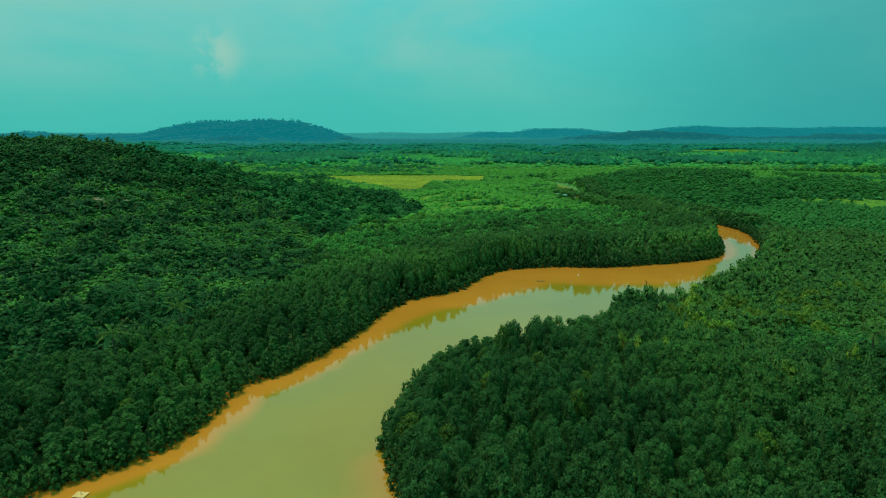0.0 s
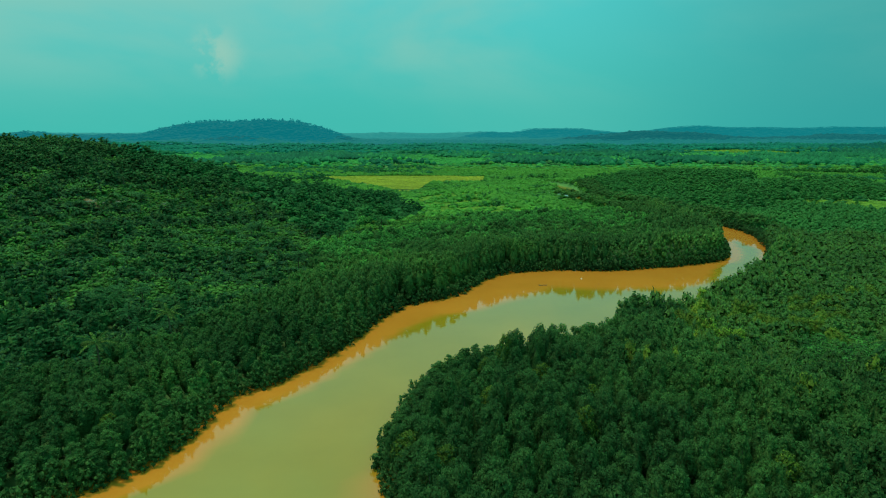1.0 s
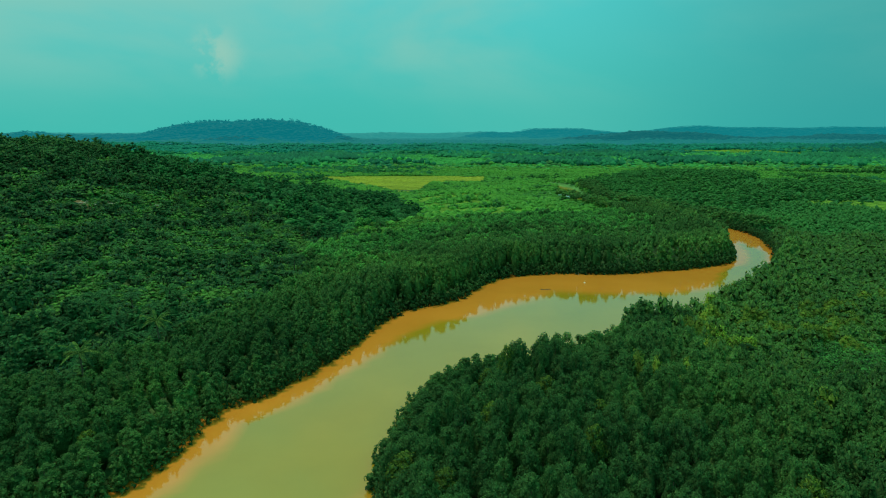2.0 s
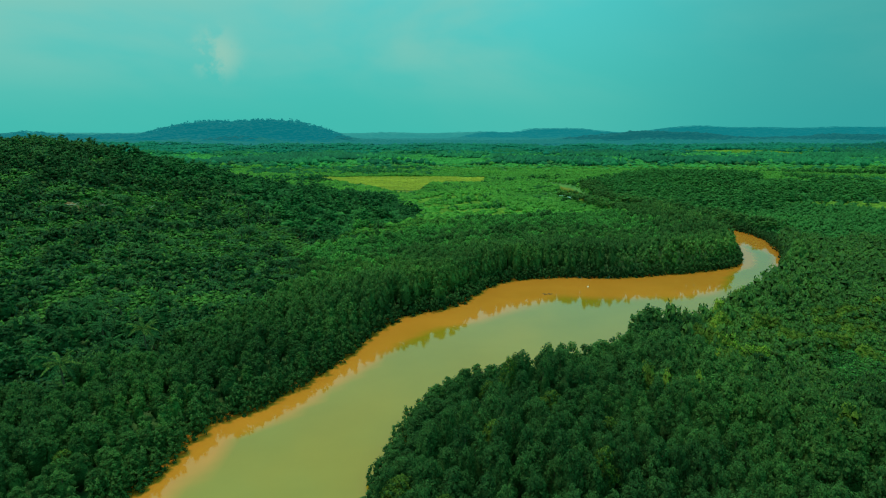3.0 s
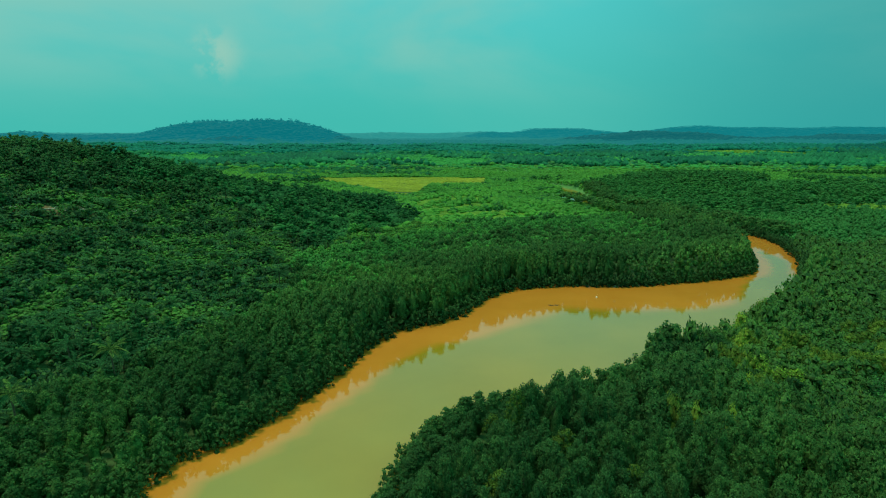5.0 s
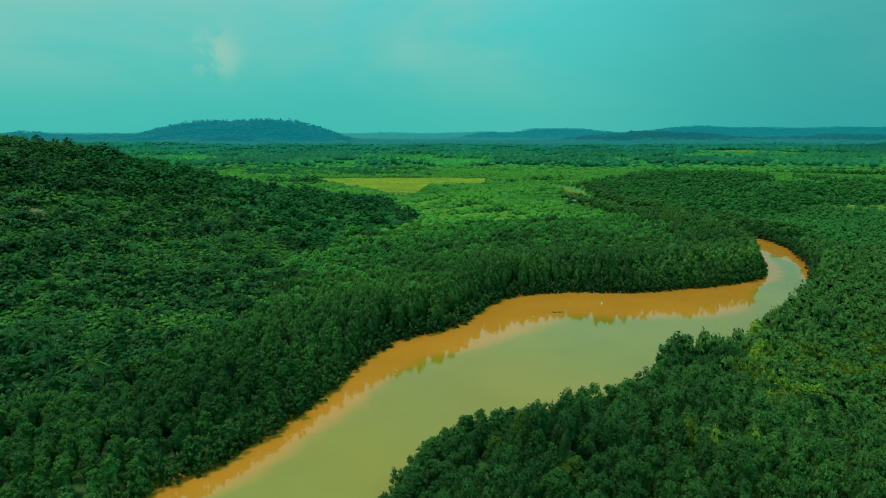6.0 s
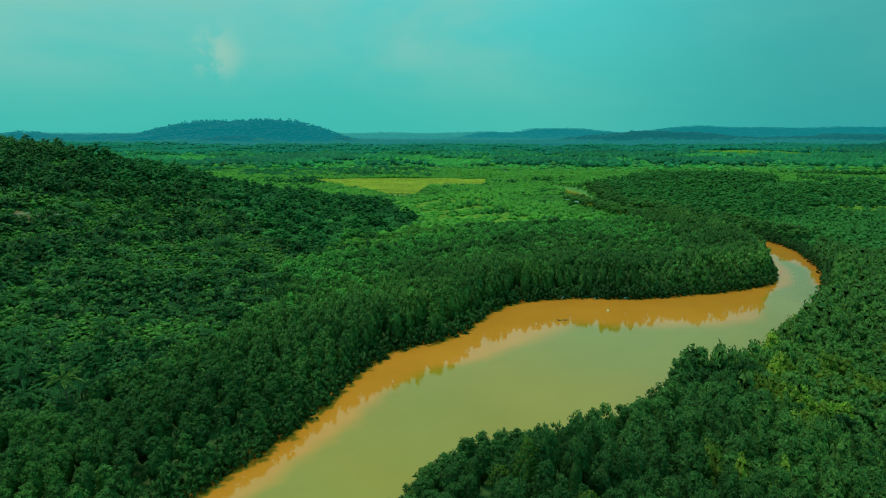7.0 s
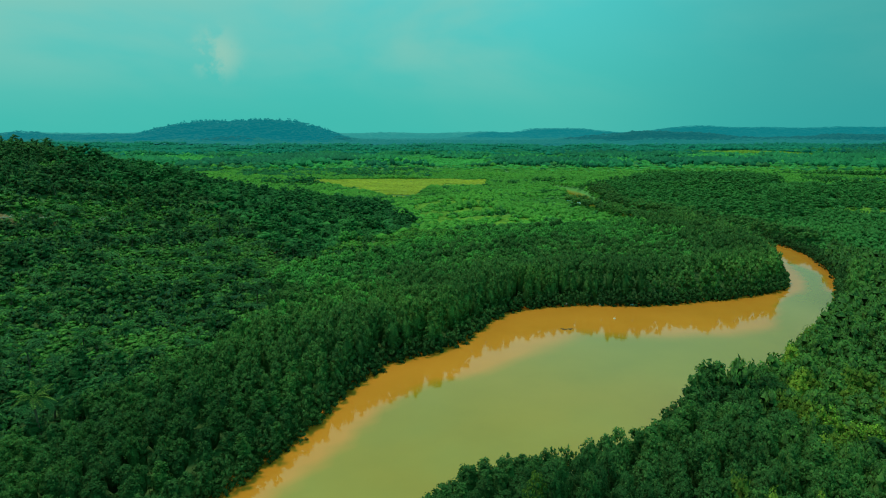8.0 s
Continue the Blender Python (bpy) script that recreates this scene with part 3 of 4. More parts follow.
# palms: x, y, kind (coconut, stout, slope), size
PALMS = [(-64, 153, 0, 1.1), (-70, 133, 0, 1.15), (-84, 148, 1, 1.0), (-52, 232, 2, 1.1), (-82, 275, 2, 1.0), (-106, 270, 1, 1.1), (-110, 205, 1, 1.0), (-92, 175, 1, 0.9),
         (-78, 190, 2, 0.9), (-98, 232, 1, 1.2), (-64, 205, 1, 0.8), (-125, 240, 1, 1.0), (-72, 248, 1, 0.9), (-88, 160, 2, 0.9), (-100, 155, 1, 1.0), (-76, 165, 1, 0.8),
         (-60, 262, 1, 1.0), (-45, 280, 2, 1.2), (-38, 296, 1, 1.2), (-55, 290, 2, 1.1), (-30, 318, 2, 1.2), (-66, 300, 1, 1.2), (-90, 310, 2, 1.2), (-120, 300, 1, 1.2),
         (-140, 285, 2, 1.1), (-160, 300, 1, 1.1), (-150, 325, 2, 1.2), (-178, 318, 1, 1.1), (-195, 335, 2, 1.2), (-183, 352, 2, 1.2), (-128, 330, 1, 1.2), (-104, 335, 2, 1.2),
         (-92, 183, 1, 1.2), (-84, 181, 2, 1.0), (-76, 178, 1, 1.2), (-88, 172, 2, 1.1), (-71, 169, 1, 1.2), (-79, 163, 2, 1.1), (-66, 160, 1, 1.2), (-73, 155, 2, 1.0), (-96, 176, 1, 1.2),
         (91, 130, 0, 1.2), (86, 124, 1, 0.9), (79, 123, 2, 0.8), (97, 134, 2, 0.9)]


def by_palms(x, y, reach):
    """Where a palm stands, or just in front of it."""
    hit = np.zeros(x.shape, bool)
    for cx, cy, _, size in PALMS:
        hit |= (x - cx * 0.985) ** 2 + (y - cy + 2) ** 2 < (reach * size) ** 2
    return hit


# ---------------------------------------------------------------- mangroves
rng = np.random.RandomState(11)
mx, my = scatter(rng, -240, 200, -32, 400, 3.2)
s = ~by_palms(mx, my, 4.2)
mx, my = mx[s], my[s]
md = from_river(mx, my)
belt = inside(BELT, mx + 3 * waves(mx, my, 30, 21), my + 3 * waves(mx, my, 30, 22)) & (md > 1.8) & in_view(mx, my)
west = belt & (to_line(WEST_BANK, mx, my) <= to_line(EAST_BANK, mx, my) + 40)
east_all = (mx > np.interp(my, EAST_BANK[:, 1], EAST_BANK[:, 0]) - 8) & (md > 0.6) & in_view(mx, my) & ~inside(BELT, mx, my) & (my < 300)
low_side = smooth(38, 78, mx - 0.10 * (my - 150)) * smooth(98, 134, my + 8 * waves(mx, my, 30, 36))


def tall_of(x, y, side, d):
    low = smooth(38, 78, x - 0.10 * (y - 150)) * smooth(100, 146, y) * (0.60 + 0.40 * smooth(4, 20, d))
    h = np.where(side, 11.9 - 1.3 * smooth(95, 140, y) - 5.2 * low, np.where(y < 170, 5.7 + 1.4 * smooth(4, 16, d), 7.1) + 3.3 * smooth(150, 200, y) * smooth(45, 8, d) + 0.4 * smooth(150, 200, y))
    h = h + np.where(side, 4.4 * np.exp(-((x - 14.5) / 11) ** 2 - ((y - 134) / 12) ** 2) - 1.7 * np.exp(-((x - 38) / 8) ** 2 - ((y - 149) / 8) ** 2), 0)
    return h * (1 + 0.10 * waves(x, y, 26, 31)) * rng.uniform(0.91, 1.09, x.shape)


tall = tall_of(mx, my, east_all, md)
wide = rng.uniform(3.3, 4.8, mx.shape) * np.where(md < 5, 1.1, 1.0) * np.where(east_all, 1.0 + 0.2 * low_side, 0.9)
mz = land(mx, my, md) - 0.1

# the trees the camera passes nearest are things of their own
close_east = east_all & (mx < 44) & (my > 76) & (my < 135)
close_west = west & (md < 13) & (my > 84) & (my < 168)
closest = np.flatnonzero(close_east | close_west)
closest = closest[np.argsort(np.hypot(mx[closest] - 1, my[closest] - 60))][:300]
kinds = [mangrove_tree(40 + k, 9.2, 4.2, LEAF_YELLOW if k == 9 else LEAF_MANGROVE,
                       "mangrove tree with yellowing leaves among green ones" if k == 9 else "dense dark green mangrove tree in the riverside stand", 0.38 if k < 4 else 0.58) for k in range(10)]
for n, i in enumerate(closest):
    k = 9 if n % 29 == 28 else rng.randint(0, 4) if md[i] < 5 else rng.randint(4, 9)
    base = kinds[k]
    m = pose(mx[i], my[i], mz[i], 0, 0, rng.uniform(0, 360))
    if base.get("placed"):
        t = copy_thing(base, m)
    else:
        t, base["placed"] = base, True
        t.matrix_basis = m
    t.scale = (wide[i] / 4.2, wide[i] / 4.2, tall[i] / 9.2)
for base in kinds:
    if not base.get("placed"):
        base.matrix_basis = pose(30, 66, 0.6)

rest = np.ones(mx.shape, bool)
rest[closest] = False
near_shapes = unit_crowns(1, 540, 10, low=0.55, lobes=24, width=4.4, solid=0.62, tuft=(0.11, 0.17), cover=1.5)
mid_shapes = unit_crowns(2, 240, 10, low=0.55, lobes=15, width=4.4, solid=0.70, tuft=(0.13, 0.19), cover=1.2)
far_shapes = unit_crowns(3, 90, 10, low=0.58, lobes=7, width=4.4, core=0, solid=0.84, tuft=(0.17, 0.25), cover=0.75)
near_edge = unit_crowns(21, 680, 8, low=0.12, lobes=28, width=4.4, solid=0.62, tuft=(0.11, 0.17), cover=1.5)
mid_edge = unit_crowns(22, 280, 8, low=0.10, lobes=17, width=4.4, solid=0.70, tuft=(0.13, 0.19), cover=1.2)
far_edge = unit_crowns(23, 120, 8, low=0.06, lobes=11, width=4.4, core=0, solid=0.84, tuft=(0.17, 0.25), cover=0.75)
olive_near = unit_crowns(31, 480, 8, height=5.2, width=4.6, low=0.10, lobes=18, core=1, solid=0.66, tuft=(0.13, 0.19), peaked=0.4, up=0.6, cover=0.75)
olive_mid = unit_crowns(32, 150, 8, height=5.2, width=4.6, low=0.10, lobes=10, core=0, solid=0.78, tuft=(0.16, 0.23), peaked=0.4, up=0.7)
olive_far = unit_crowns(33, 60, 8, height=5.2, width=4.6, low=0.10, lobes=5, core=0, solid=0.86, tuft=(0.2, 0.3), peaked=0.4, cover=0.7, up=0.9)
olive_at = low_side > rng.uniform(0.15, 0.85, mx.shape)
reach_m = np.where(my < 62, -0.5, np.hypot(mx, my - 30))
below_shapes = unit_crowns(17, 100, 8, low=0.16, lobes=11)
YELLOWED = [(67, 164, 3, 2), (80, 167, 4, 2), (82, 156, 7, 2.5), (89, 158, 5, 2), (109, 180, 4, 3), (101, 166, 4, 2), (58, 141, 3, 2), (82, 161, 3, 2), (60, 153, 4, 1.6), (95, 172, 5, 1.6)]
golden = (((mx - 65) / 5) ** 2 + ((my - 148) / 3) ** 2 < 1)
fading = np.min([((mx - cx) / rx) ** 2 + ((my - cy) / ry) ** 2 for cx, cy, rx, ry in YELLOWED], axis=0) < rng.uniform(0.5, 1.6, mx.shape)
mx_yellow = golden | fading | (mx > 20) & (my > 108) & (my < 200) & (waves(mx, my, 24, 35) + rng.uniform(-1.1, 1.1, mx.shape) > 1.25)
mx_broad = ~mx_yellow & inside([(72, 128), (104, 126), (112, 150), (84, 152)], mx, my)
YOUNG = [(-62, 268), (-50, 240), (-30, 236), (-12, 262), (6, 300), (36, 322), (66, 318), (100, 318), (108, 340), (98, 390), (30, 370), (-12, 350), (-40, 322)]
FRESH = [(-68, 292), (-46, 268), (-26, 292), (0, 326), (16, 344), (14, 362), (-12, 350), (-32, 322), (-50, 300)]
fresh = west & inside(FRESH, mx + 4 * waves(mx, my, 20, 39), my + 4 * waves(mx, my, 20, 40))
west &= ~fresh
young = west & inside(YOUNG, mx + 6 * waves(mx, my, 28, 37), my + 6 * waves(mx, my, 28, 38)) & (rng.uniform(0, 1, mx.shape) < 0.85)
# inland, more trees get the lighter leaf colour, brightening the stand
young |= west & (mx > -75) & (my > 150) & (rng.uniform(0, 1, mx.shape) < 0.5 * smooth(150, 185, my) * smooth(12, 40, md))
c = forest("young_mangroves", mx[young], my[young], mz[young], tall[young] * 0.88, wide[young], far_shapes, LEAF_YOUNG, rng, inner_mat=INNER_LEAVES_LIGHT)
tagged(c, "young mangroves and inland ones coloured lighter green, behind the bank", "mangroves", kind="stuff")
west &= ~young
c = forest("fresh_thicket", mx[fresh], my[fresh], mz[fresh], tall[fresh] * 0.62, wide[fresh] * 1.1, far_shapes, LEAF_FRESH, rng, inner_mat=INNER_LEAVES_LIGHT)
tagged(c, "yellow-green saplings between the palm wood and the mangroves", "saplings", kind="stuff")
for side, name, label in ((west, "mangrove_stand_west", "dense dark green mangrove stand along the bank"), (east_all & ~olive_at & ~(mx_yellow | mx_broad), "mangrove_stand_east", "dense dark green mangrove stand on the point")):
    holder = new(name)
    tagged(holder, label, "mangroves", kind="stuff")
    for shapes, a, b, fringe in ((below_shapes, -1, 0, md < 999), (near_shapes, 0, 130, md >= 6), (mid_shapes, 130, 220, md >= 6), (far_shapes, 220, 999, md >= 6),
                                 (near_edge, 0, 130, md < 6), (mid_edge, 130, 220, md < 6), (far_edge, 220, 999, md < 6)):
        s = side & rest & (reach_m >= a) & (reach_m < b) & fringe
        if s.any():
            # tone lightens inland; darker close by and lighter far off paints haze in
            inland = (0.8 * smooth(-95, -45, mx[s]) * smooth(110, 170, my[s]) if side is west else -0.08) * smooth(10, 46, md[s]) + 0.15 * waves(mx[s], my[s], 45, 33)
            c = forest("crowns", mx[s], my[s], mz[s], tall[s], wide[s], shapes, LEAF_MANGROVE, rng, np.clip(rng.uniform(0.0, 0.75, s.sum()) - 0.30 * smooth(140, 90, my[s]) + (0.30 * smooth(85, 125, my[s]) + 0.60 * smooth(150, 210, my[s]) if side is west else 0.06 + 0.20 * smooth(120, 190, my[s])) + inland, 0, 1))
            c.parent = holder
holder = new("olive_scrub")
tagged(holder, "olive green low trees and scrub behind the mangroves", "scrub", kind="stuff")
for shapes, a, b in ((olive_near, 0, 130), (olive_mid, 130, 200), (olive_far, 200, 999)):
    s = east_all & olive_at & rest & ~(mx_yellow | mx_broad) & (reach_m >= a) & (reach_m < b)
    if s.any():
        c = forest("crowns", mx[s], my[s], mz[s], tall[s] * rng.uniform(0.75, 1.15, s.sum()), wide[s] * 0.95, shapes, LEAF_OLIVE, rng, 0.3 + 0.4 * rng.uniform(0, 1, s.sum()))
        c.parent = holder

# yellowing trees and a broad-leaved thicket behind the point
yellow, broad = east_all & rest & mx_yellow & ~golden, east_all & rest & mx_broad
golden &= east_all & rest
thing = forest("golden_thicket", mx[golden], my[golden], mz[golden], tall[golden], wide[golden] * 1.15, olive_near, LEAF_PALE, rng, inner_mat=LEAF_YELLOW)
tagged(thing, "golden yellow-green bush clump beside bare soil", "bushes", kind="stuff")
thing = forest("yellowing_trees", mx[yellow], my[yellow], mz[yellow], tall[yellow] * 1.05, wide[yellow] * 1.1, olive_near, LEAF_YELLOW, rng, inner_mat=LEAF_YELLOW)
tagged(thing, "yellowing scrub trees among the green ones", "trees", kind="stuff")
thing = forest("broadleaf_thicket", mx[broad], my[broad], mz[broad], tall[broad] * 0.75, wide[broad] * 1.2, olive_near, LEAF_YOUNG, rng)
tagged(thing, "bright green broad-leaved thicket", "bushes", kind="stuff")

# mangroves along the river's upper reach
ux, uy = scatter(rng, 60, 230, 330, 660, 4.2)
ud = from_river(ux, uy)
s = (ud > 1.5) & (ud < 16) & ((uy < 488) | (ux > 117) & (uy < 560)) & ~inside(BELT, ux, uy)
upper = forest("upper_mangroves", ux[s], uy[s], land(ux[s], uy[s], ud[s]), rng.uniform(5.5, 8.5, s.sum()), rng.uniform(4.5, 6, s.sum()), far_shapes, LEAF_MANGROVE, rng, 0.85 + 0.15 * rng.uniform(0, 1, s.sum()))
tagged(upper, "mangroves lining the upper reach of the river", "mangroves", kind="stuff")

# low growth that hangs over the water's edge
ex, ey = scatter(rng, -120, 170, -32, 400, 1.6)
ed = from_river(ex, ey)
s = (ed > -0.9) & (ed < 2.2) & in_view(ex, ey)
ex, ey, ed = ex[s], ey[s], ed[s]
close = (np.hypot(ex, ey - 30) < 135) & (ey > 60)
holder = new("bank_bushes")
tagged(holder, "dark mangrove bushes overhanging the water's edge", "bushes", kind="stuff")
for shapes, s in ((unit_crowns(4, 120, 8, low=0.02, height=4, width=3, peaked=0.3, lobes=10, core=0, solid=0.72, tuft=(0.14, 0.21), cover=0.9), close),
                  (unit_crowns(34, 46, 8, low=0.02, height=4, width=3, peaked=0.3, lobes=5, core=0, solid=0.85, tuft=(0.2, 0.3), cover=0.6), ~close)):
    c = forest("sprays", ex[s], ey[s], 0 * ex[s], rng.uniform(2.2, 4.2, s.sum()) + 1.2 * (ed[s] > 0.6), rng.uniform(2.0, 3.0, s.sum()), shapes, LEAF_MANGROVE, rng, 0.1 + 0.5 * rng.uniform(0, 1, s.sum()))
    c.parent = holder

# ---------------------------------------------------------------- the plain beyond
px, py = scatter(rng, -480, 620, 68, 820, 3.7)
pd = from_river(px, py)
free = (pd > 2) & in_view(px, py) & ~inside(BELT, px, py) & ~((px > np.interp(py, EAST_BANK[:, 1], EAST_BANK[:, 0]) - 8) & (py < 300) & (px < 200))
pz = land(px, py, pd)
on_hill = (pz > 4.5) & (px < -30) | (px < -40) & (py < 300)
sparse = rng.uniform(0, 1, px.shape) < 0.55
fray = np.where(px > 60, 1.0, 0.2) * rng.uniform(-1, 1, px.shape)
shade = in_woods(px + 16 * fray, py + 30 * fray) & free
wood = shade & sparse
thicket = free & sparse & ~shade & (py > 470) & ~((np.abs(px) < 90) & (py < 720)) & (waves(px, py * 2.0, 120, 43) > 0.62)
wood = wood | thicket & ~in_any(MEADOWS, px, py)
grass = in_any(MEADOWS, px, py) & free
grass |= inside(MOTTLED, px, py) & free & (waves(px, py, 26, 44) + 0.5 * waves(px, py, 11, 45) > -0.1)
scrub = free & ~wood & ~shade & ~grass & ~on_hill
bush, small = domes(5, 6), domes(6, 3)
thorny = unit_crowns(75, 22, 8, height=3, width=4, low=0.04, peaked=0.3, core=0, lobes=4, solid=0.9, tuft=(0.22, 0.34), cover=0.45)
drift = rng.uniform(0, 1, px.shape)

reach_p = np.hypot(px, py)
holder = new("plain_scrub")
tagged(holder, "light green marsh scrub covering the plain", "scrub", kind="stuff")
olive = (px > 125 + 12 * waves(px, py, 70, 52)) & (py < 560 + 40 * waves(px, py, 110, 53))
olive |= (px < 120) & (py < 700) & (waves(px, py, 28, 48) + 0.6 * waves(px, py, 70, 47) + rng.uniform(-0.25, 0.25, px.shape) > 0.75)
for shapes, a, b in ((bush, 0, 420), (small, 420, 1200)):
    for mat, part_of in ((LEAF_MARSH, ~olive), (LEAF_SCRUB, olive)):
        s = scrub & part_of & (reach_p >= a) & (reach_p < b)
        h = np.clip(2.6 + 1.5 * waves(px[s], py[s], 90, 51), 1.4, 5) * (0.6 + 0.8 * drift[s]) * np.where((px[s] > 60) & (px[s] < 113) & (py[s] > 488) & (py[s] < 535), 0.4, 1.0)
        forest("sprays", px[s], py[s], pz[s], h, 2.8 + 3.4 * drift[s] ** 2, thorny if mat is LEAF_SCRUB else shapes, mat, rng, np.where(px[s] > 130, 0.22, 0.35) + 0.4 * rng.uniform(0, 1, s.sum()), mat).parent = holder
holder = new("woodland")
tagged(holder, "dark green broadleaf and palm woodland", "trees", kind="stuff")
palmy = wood & (rng.uniform(0, 1, px.shape) < 0.5) & (px < 60)
for shapes, a, b in ((unit_crowns(7, 90, 8, lobes=9, solid=0.92, core=0, tuft=(0.17, 0.26), cover=0.5), 0, 480), (unit_crowns(8, 24, 8, lobes=4, solid=0.9, core=0, tuft=(0.22, 0.32), cover=0.5), 480, 1200)):
    s = wood & ~palmy & (reach_p >= a) & (reach_p < b) & (px < 60)
    forest("crowns", px[s], py[s], pz[s], rng.uniform(4.0, 8.5, s.sum()), rng.uniform(4.6, 7.0, s.sum()), shapes, LEAF_VALLEY if a == 0 else LEAF_GROVE, rng, inner_mat=LEAF_VALLEY).parent = holder
s = wood & ~palmy & (px >= 60)
forest("crowns", px[s], py[s], pz[s], rng.uniform(4.0, 8.0, s.sum()), rng.uniform(4.6, 7.0, s.sum()), unit_crowns(73, 44, 8, lobes=6, solid=0.9, core=0, tuft=(0.19, 0.28), cover=0.6), LEAF_SCRUB, rng, 0.40 + 0.45 * rng.uniform(0, 1, s.sum()), LEAF_SCRUB).parent = holder
s = shade & ~sparse
forest("undergrowth", px[s], py[s], pz[s], rng.uniform(1.6, 3.4, s.sum()), rng.uniform(4.5, 6.5, s.sum()), domes(74, 4), LEAF_VALLEY, rng, inner_mat=LEAF_VALLEY).parent = holder
s = palmy & (reach_p < 1200)
forest("palm_crowns", px[s], py[s], pz[s], rng.uniform(5.0, 8.5, s.sum()), rng.uniform(6.0, 8.5, s.sum()), palm_crowns(71), LEAF_VALLEY, rng, inner_mat=LEAF_WOOD).parent = holder

# the hill: low bushes, with darker small trees in clumps
BARE = [(-141, 259, 5, 2.2), (-149, 250, 3, 2), (-134, 268, 4, 1.6), (-122, 282, 3, 1.5), (-62, 296, 5, 2.6), (-50, 303, 3, 2), (-104, 300, 4, 1.6), (71.5, 150.5, 2.2, 2.0)]
hx, hy = scatter(rng, -330, -36, 60, 400, 2.15)
hd = from_river(hx, hy)
s = in_view(hx, hy) & ~by_palms(hx, hy, 1.6) & ~inside(BELT, hx - 2, hy) & (hd > 3) & ~in_woods(hx, hy) & ((hy < 365) | (hx > -150))
hx, hy = hx[s], hy[s]
for cx, cy, rx, ry in BARE:
    s = ((hx - cx) / rx) ** 2 + ((hy - cy) / ry) ** 2 > 0.5
    hx, hy = hx[s], hy[s]
hz = land(hx, hy)
HILL_WOOD = [(-195, 232), (-160, 254), (-151, 270), (-135, 284), (-122, 287), (-107, 303), (-92, 335), (-120, 410), (-260, 430), (-330, 330), (-260, 232)]
GULLY = [(-113, 318), (-99, 314), (-84, 292), (-70, 268), (-48, 268), (-58, 284), (-76, 300), (-92, 324), (-112, 334)]
FERNY = [[(-143, 283), (-119, 320), (-107, 290), (-129, 257)], [(-112, 262), (-82, 295), (-66, 245), (-95, 231)], [(-109, 196), (-58, 212), (-50, 188), (-98, 180)]]
DARK_CLUMPS = [[(-127, 223), (-108, 250), (-95, 224), (-118, 210)], [(-100, 226), (-75, 240), (-65, 213), (-89, 206)]]
sway_x, sway_y = hx + 5 * waves(hx, hy, 30, 63), hy + 5 * waves(hx, hy, 30, 64)
thick = 0.85 * waves(hx, hy, 48, 61) + 0.8 * waves(hx, hy, 17, 62) - 0.05 + 0.75 * inside(HILL_WOOD, sway_x, sway_y) - 0.9 * inside(GULLY, sway_x, sway_y) + 0.9 * smooth(-56, -66, hx) * smooth(184, 172, hy) + 0.8 * in_any(DARK_CLUMPS, sway_x, sway_y) - 0.9 * in_any(FERNY, sway_x, sway_y)
holder = new("hillside_bushes")
tagged(holder, "mixed green bushes and saplings covering the hill", "bushes", kind="stuff")
low_growth = np.clip(1.8 + 0.9 * thick, 1.2, 3.4)
far_h = np.hypot(hx, hy)
for shapes, a, b in ((unit_crowns(9, 96, 8, height=3, width=3, low=0.03, peaked=0.35, core=0, lobes=6, solid=0.85, tuft=(0.17, 0.26), cover=0.42, up=0.5), 0, 200), (unit_crowns(10, 20, 8, height=3, width=3, low=0.03, peaked=0.35, core=0, lobes=4, solid=0.85, tuft=(0.20, 0.32), cover=0.42, up=0.5), 200, 900)):
    for mat, part_of, dark in ((LEAF_FERN, thick < 0.05, LEAF_FERN), (LEAF_BUSH, (thick >= 0.05) & (thick < 0.85), INNER_LEAVES)):
        s = (far_h >= a) & (far_h < b) & part_of
        forest("sprays", hx[s], hy[s], hz[s], low_growth[s] * rng.uniform(0.5, 1.7, s.sum()), 1.7 + 3.6 * rng.uniform(0, 1, s.sum()) ** 2, shapes, mat, rng, inner_mat=dark).parent = holder
holder = new("hillside_trees")
tagged(holder, "clumps of darker small trees and palms on the hill", "trees", kind="stuff")
wooded = (thick > 0.30) & (rng.uniform(0, 1, len(hx)) < 0.30 + 0.22 * (thick > 0.8))
feathery = rng.uniform(0, 1, len(hx)) < 0.34
for shapes, a, b in ((unit_crowns(13, 150, 8, lobes=12, solid=0.92, tuft=(0.15, 0.22), cover=0.8), 0, 220), (unit_crowns(14, 66, 8, lobes=7, solid=0.95, core=0, tuft=(0.18, 0.28), cover=0.5), 220, 900)):
    s = (far_h >= a) & (far_h < b) & wooded & ~feathery
    forest("crowns", hx[s], hy[s], hz[s], rng.uniform(2.8, 6.8, s.sum()), rng.uniform(2.8, 5.2, s.sum()), shapes, LEAF_WOOD, rng).parent = holder
s = wooded & feathery | (thick < 0.30) & (rng.uniform(0, 1, len(hx)) < 0.06)
forest("palm_crowns", hx[s], hy[s], hz[s], rng.uniform(3.2, 5.8, s.sum()), rng.uniform(5.0, 7.8, s.sum()), palm_crowns(72), LEAF_PALM, rng).parent = holder

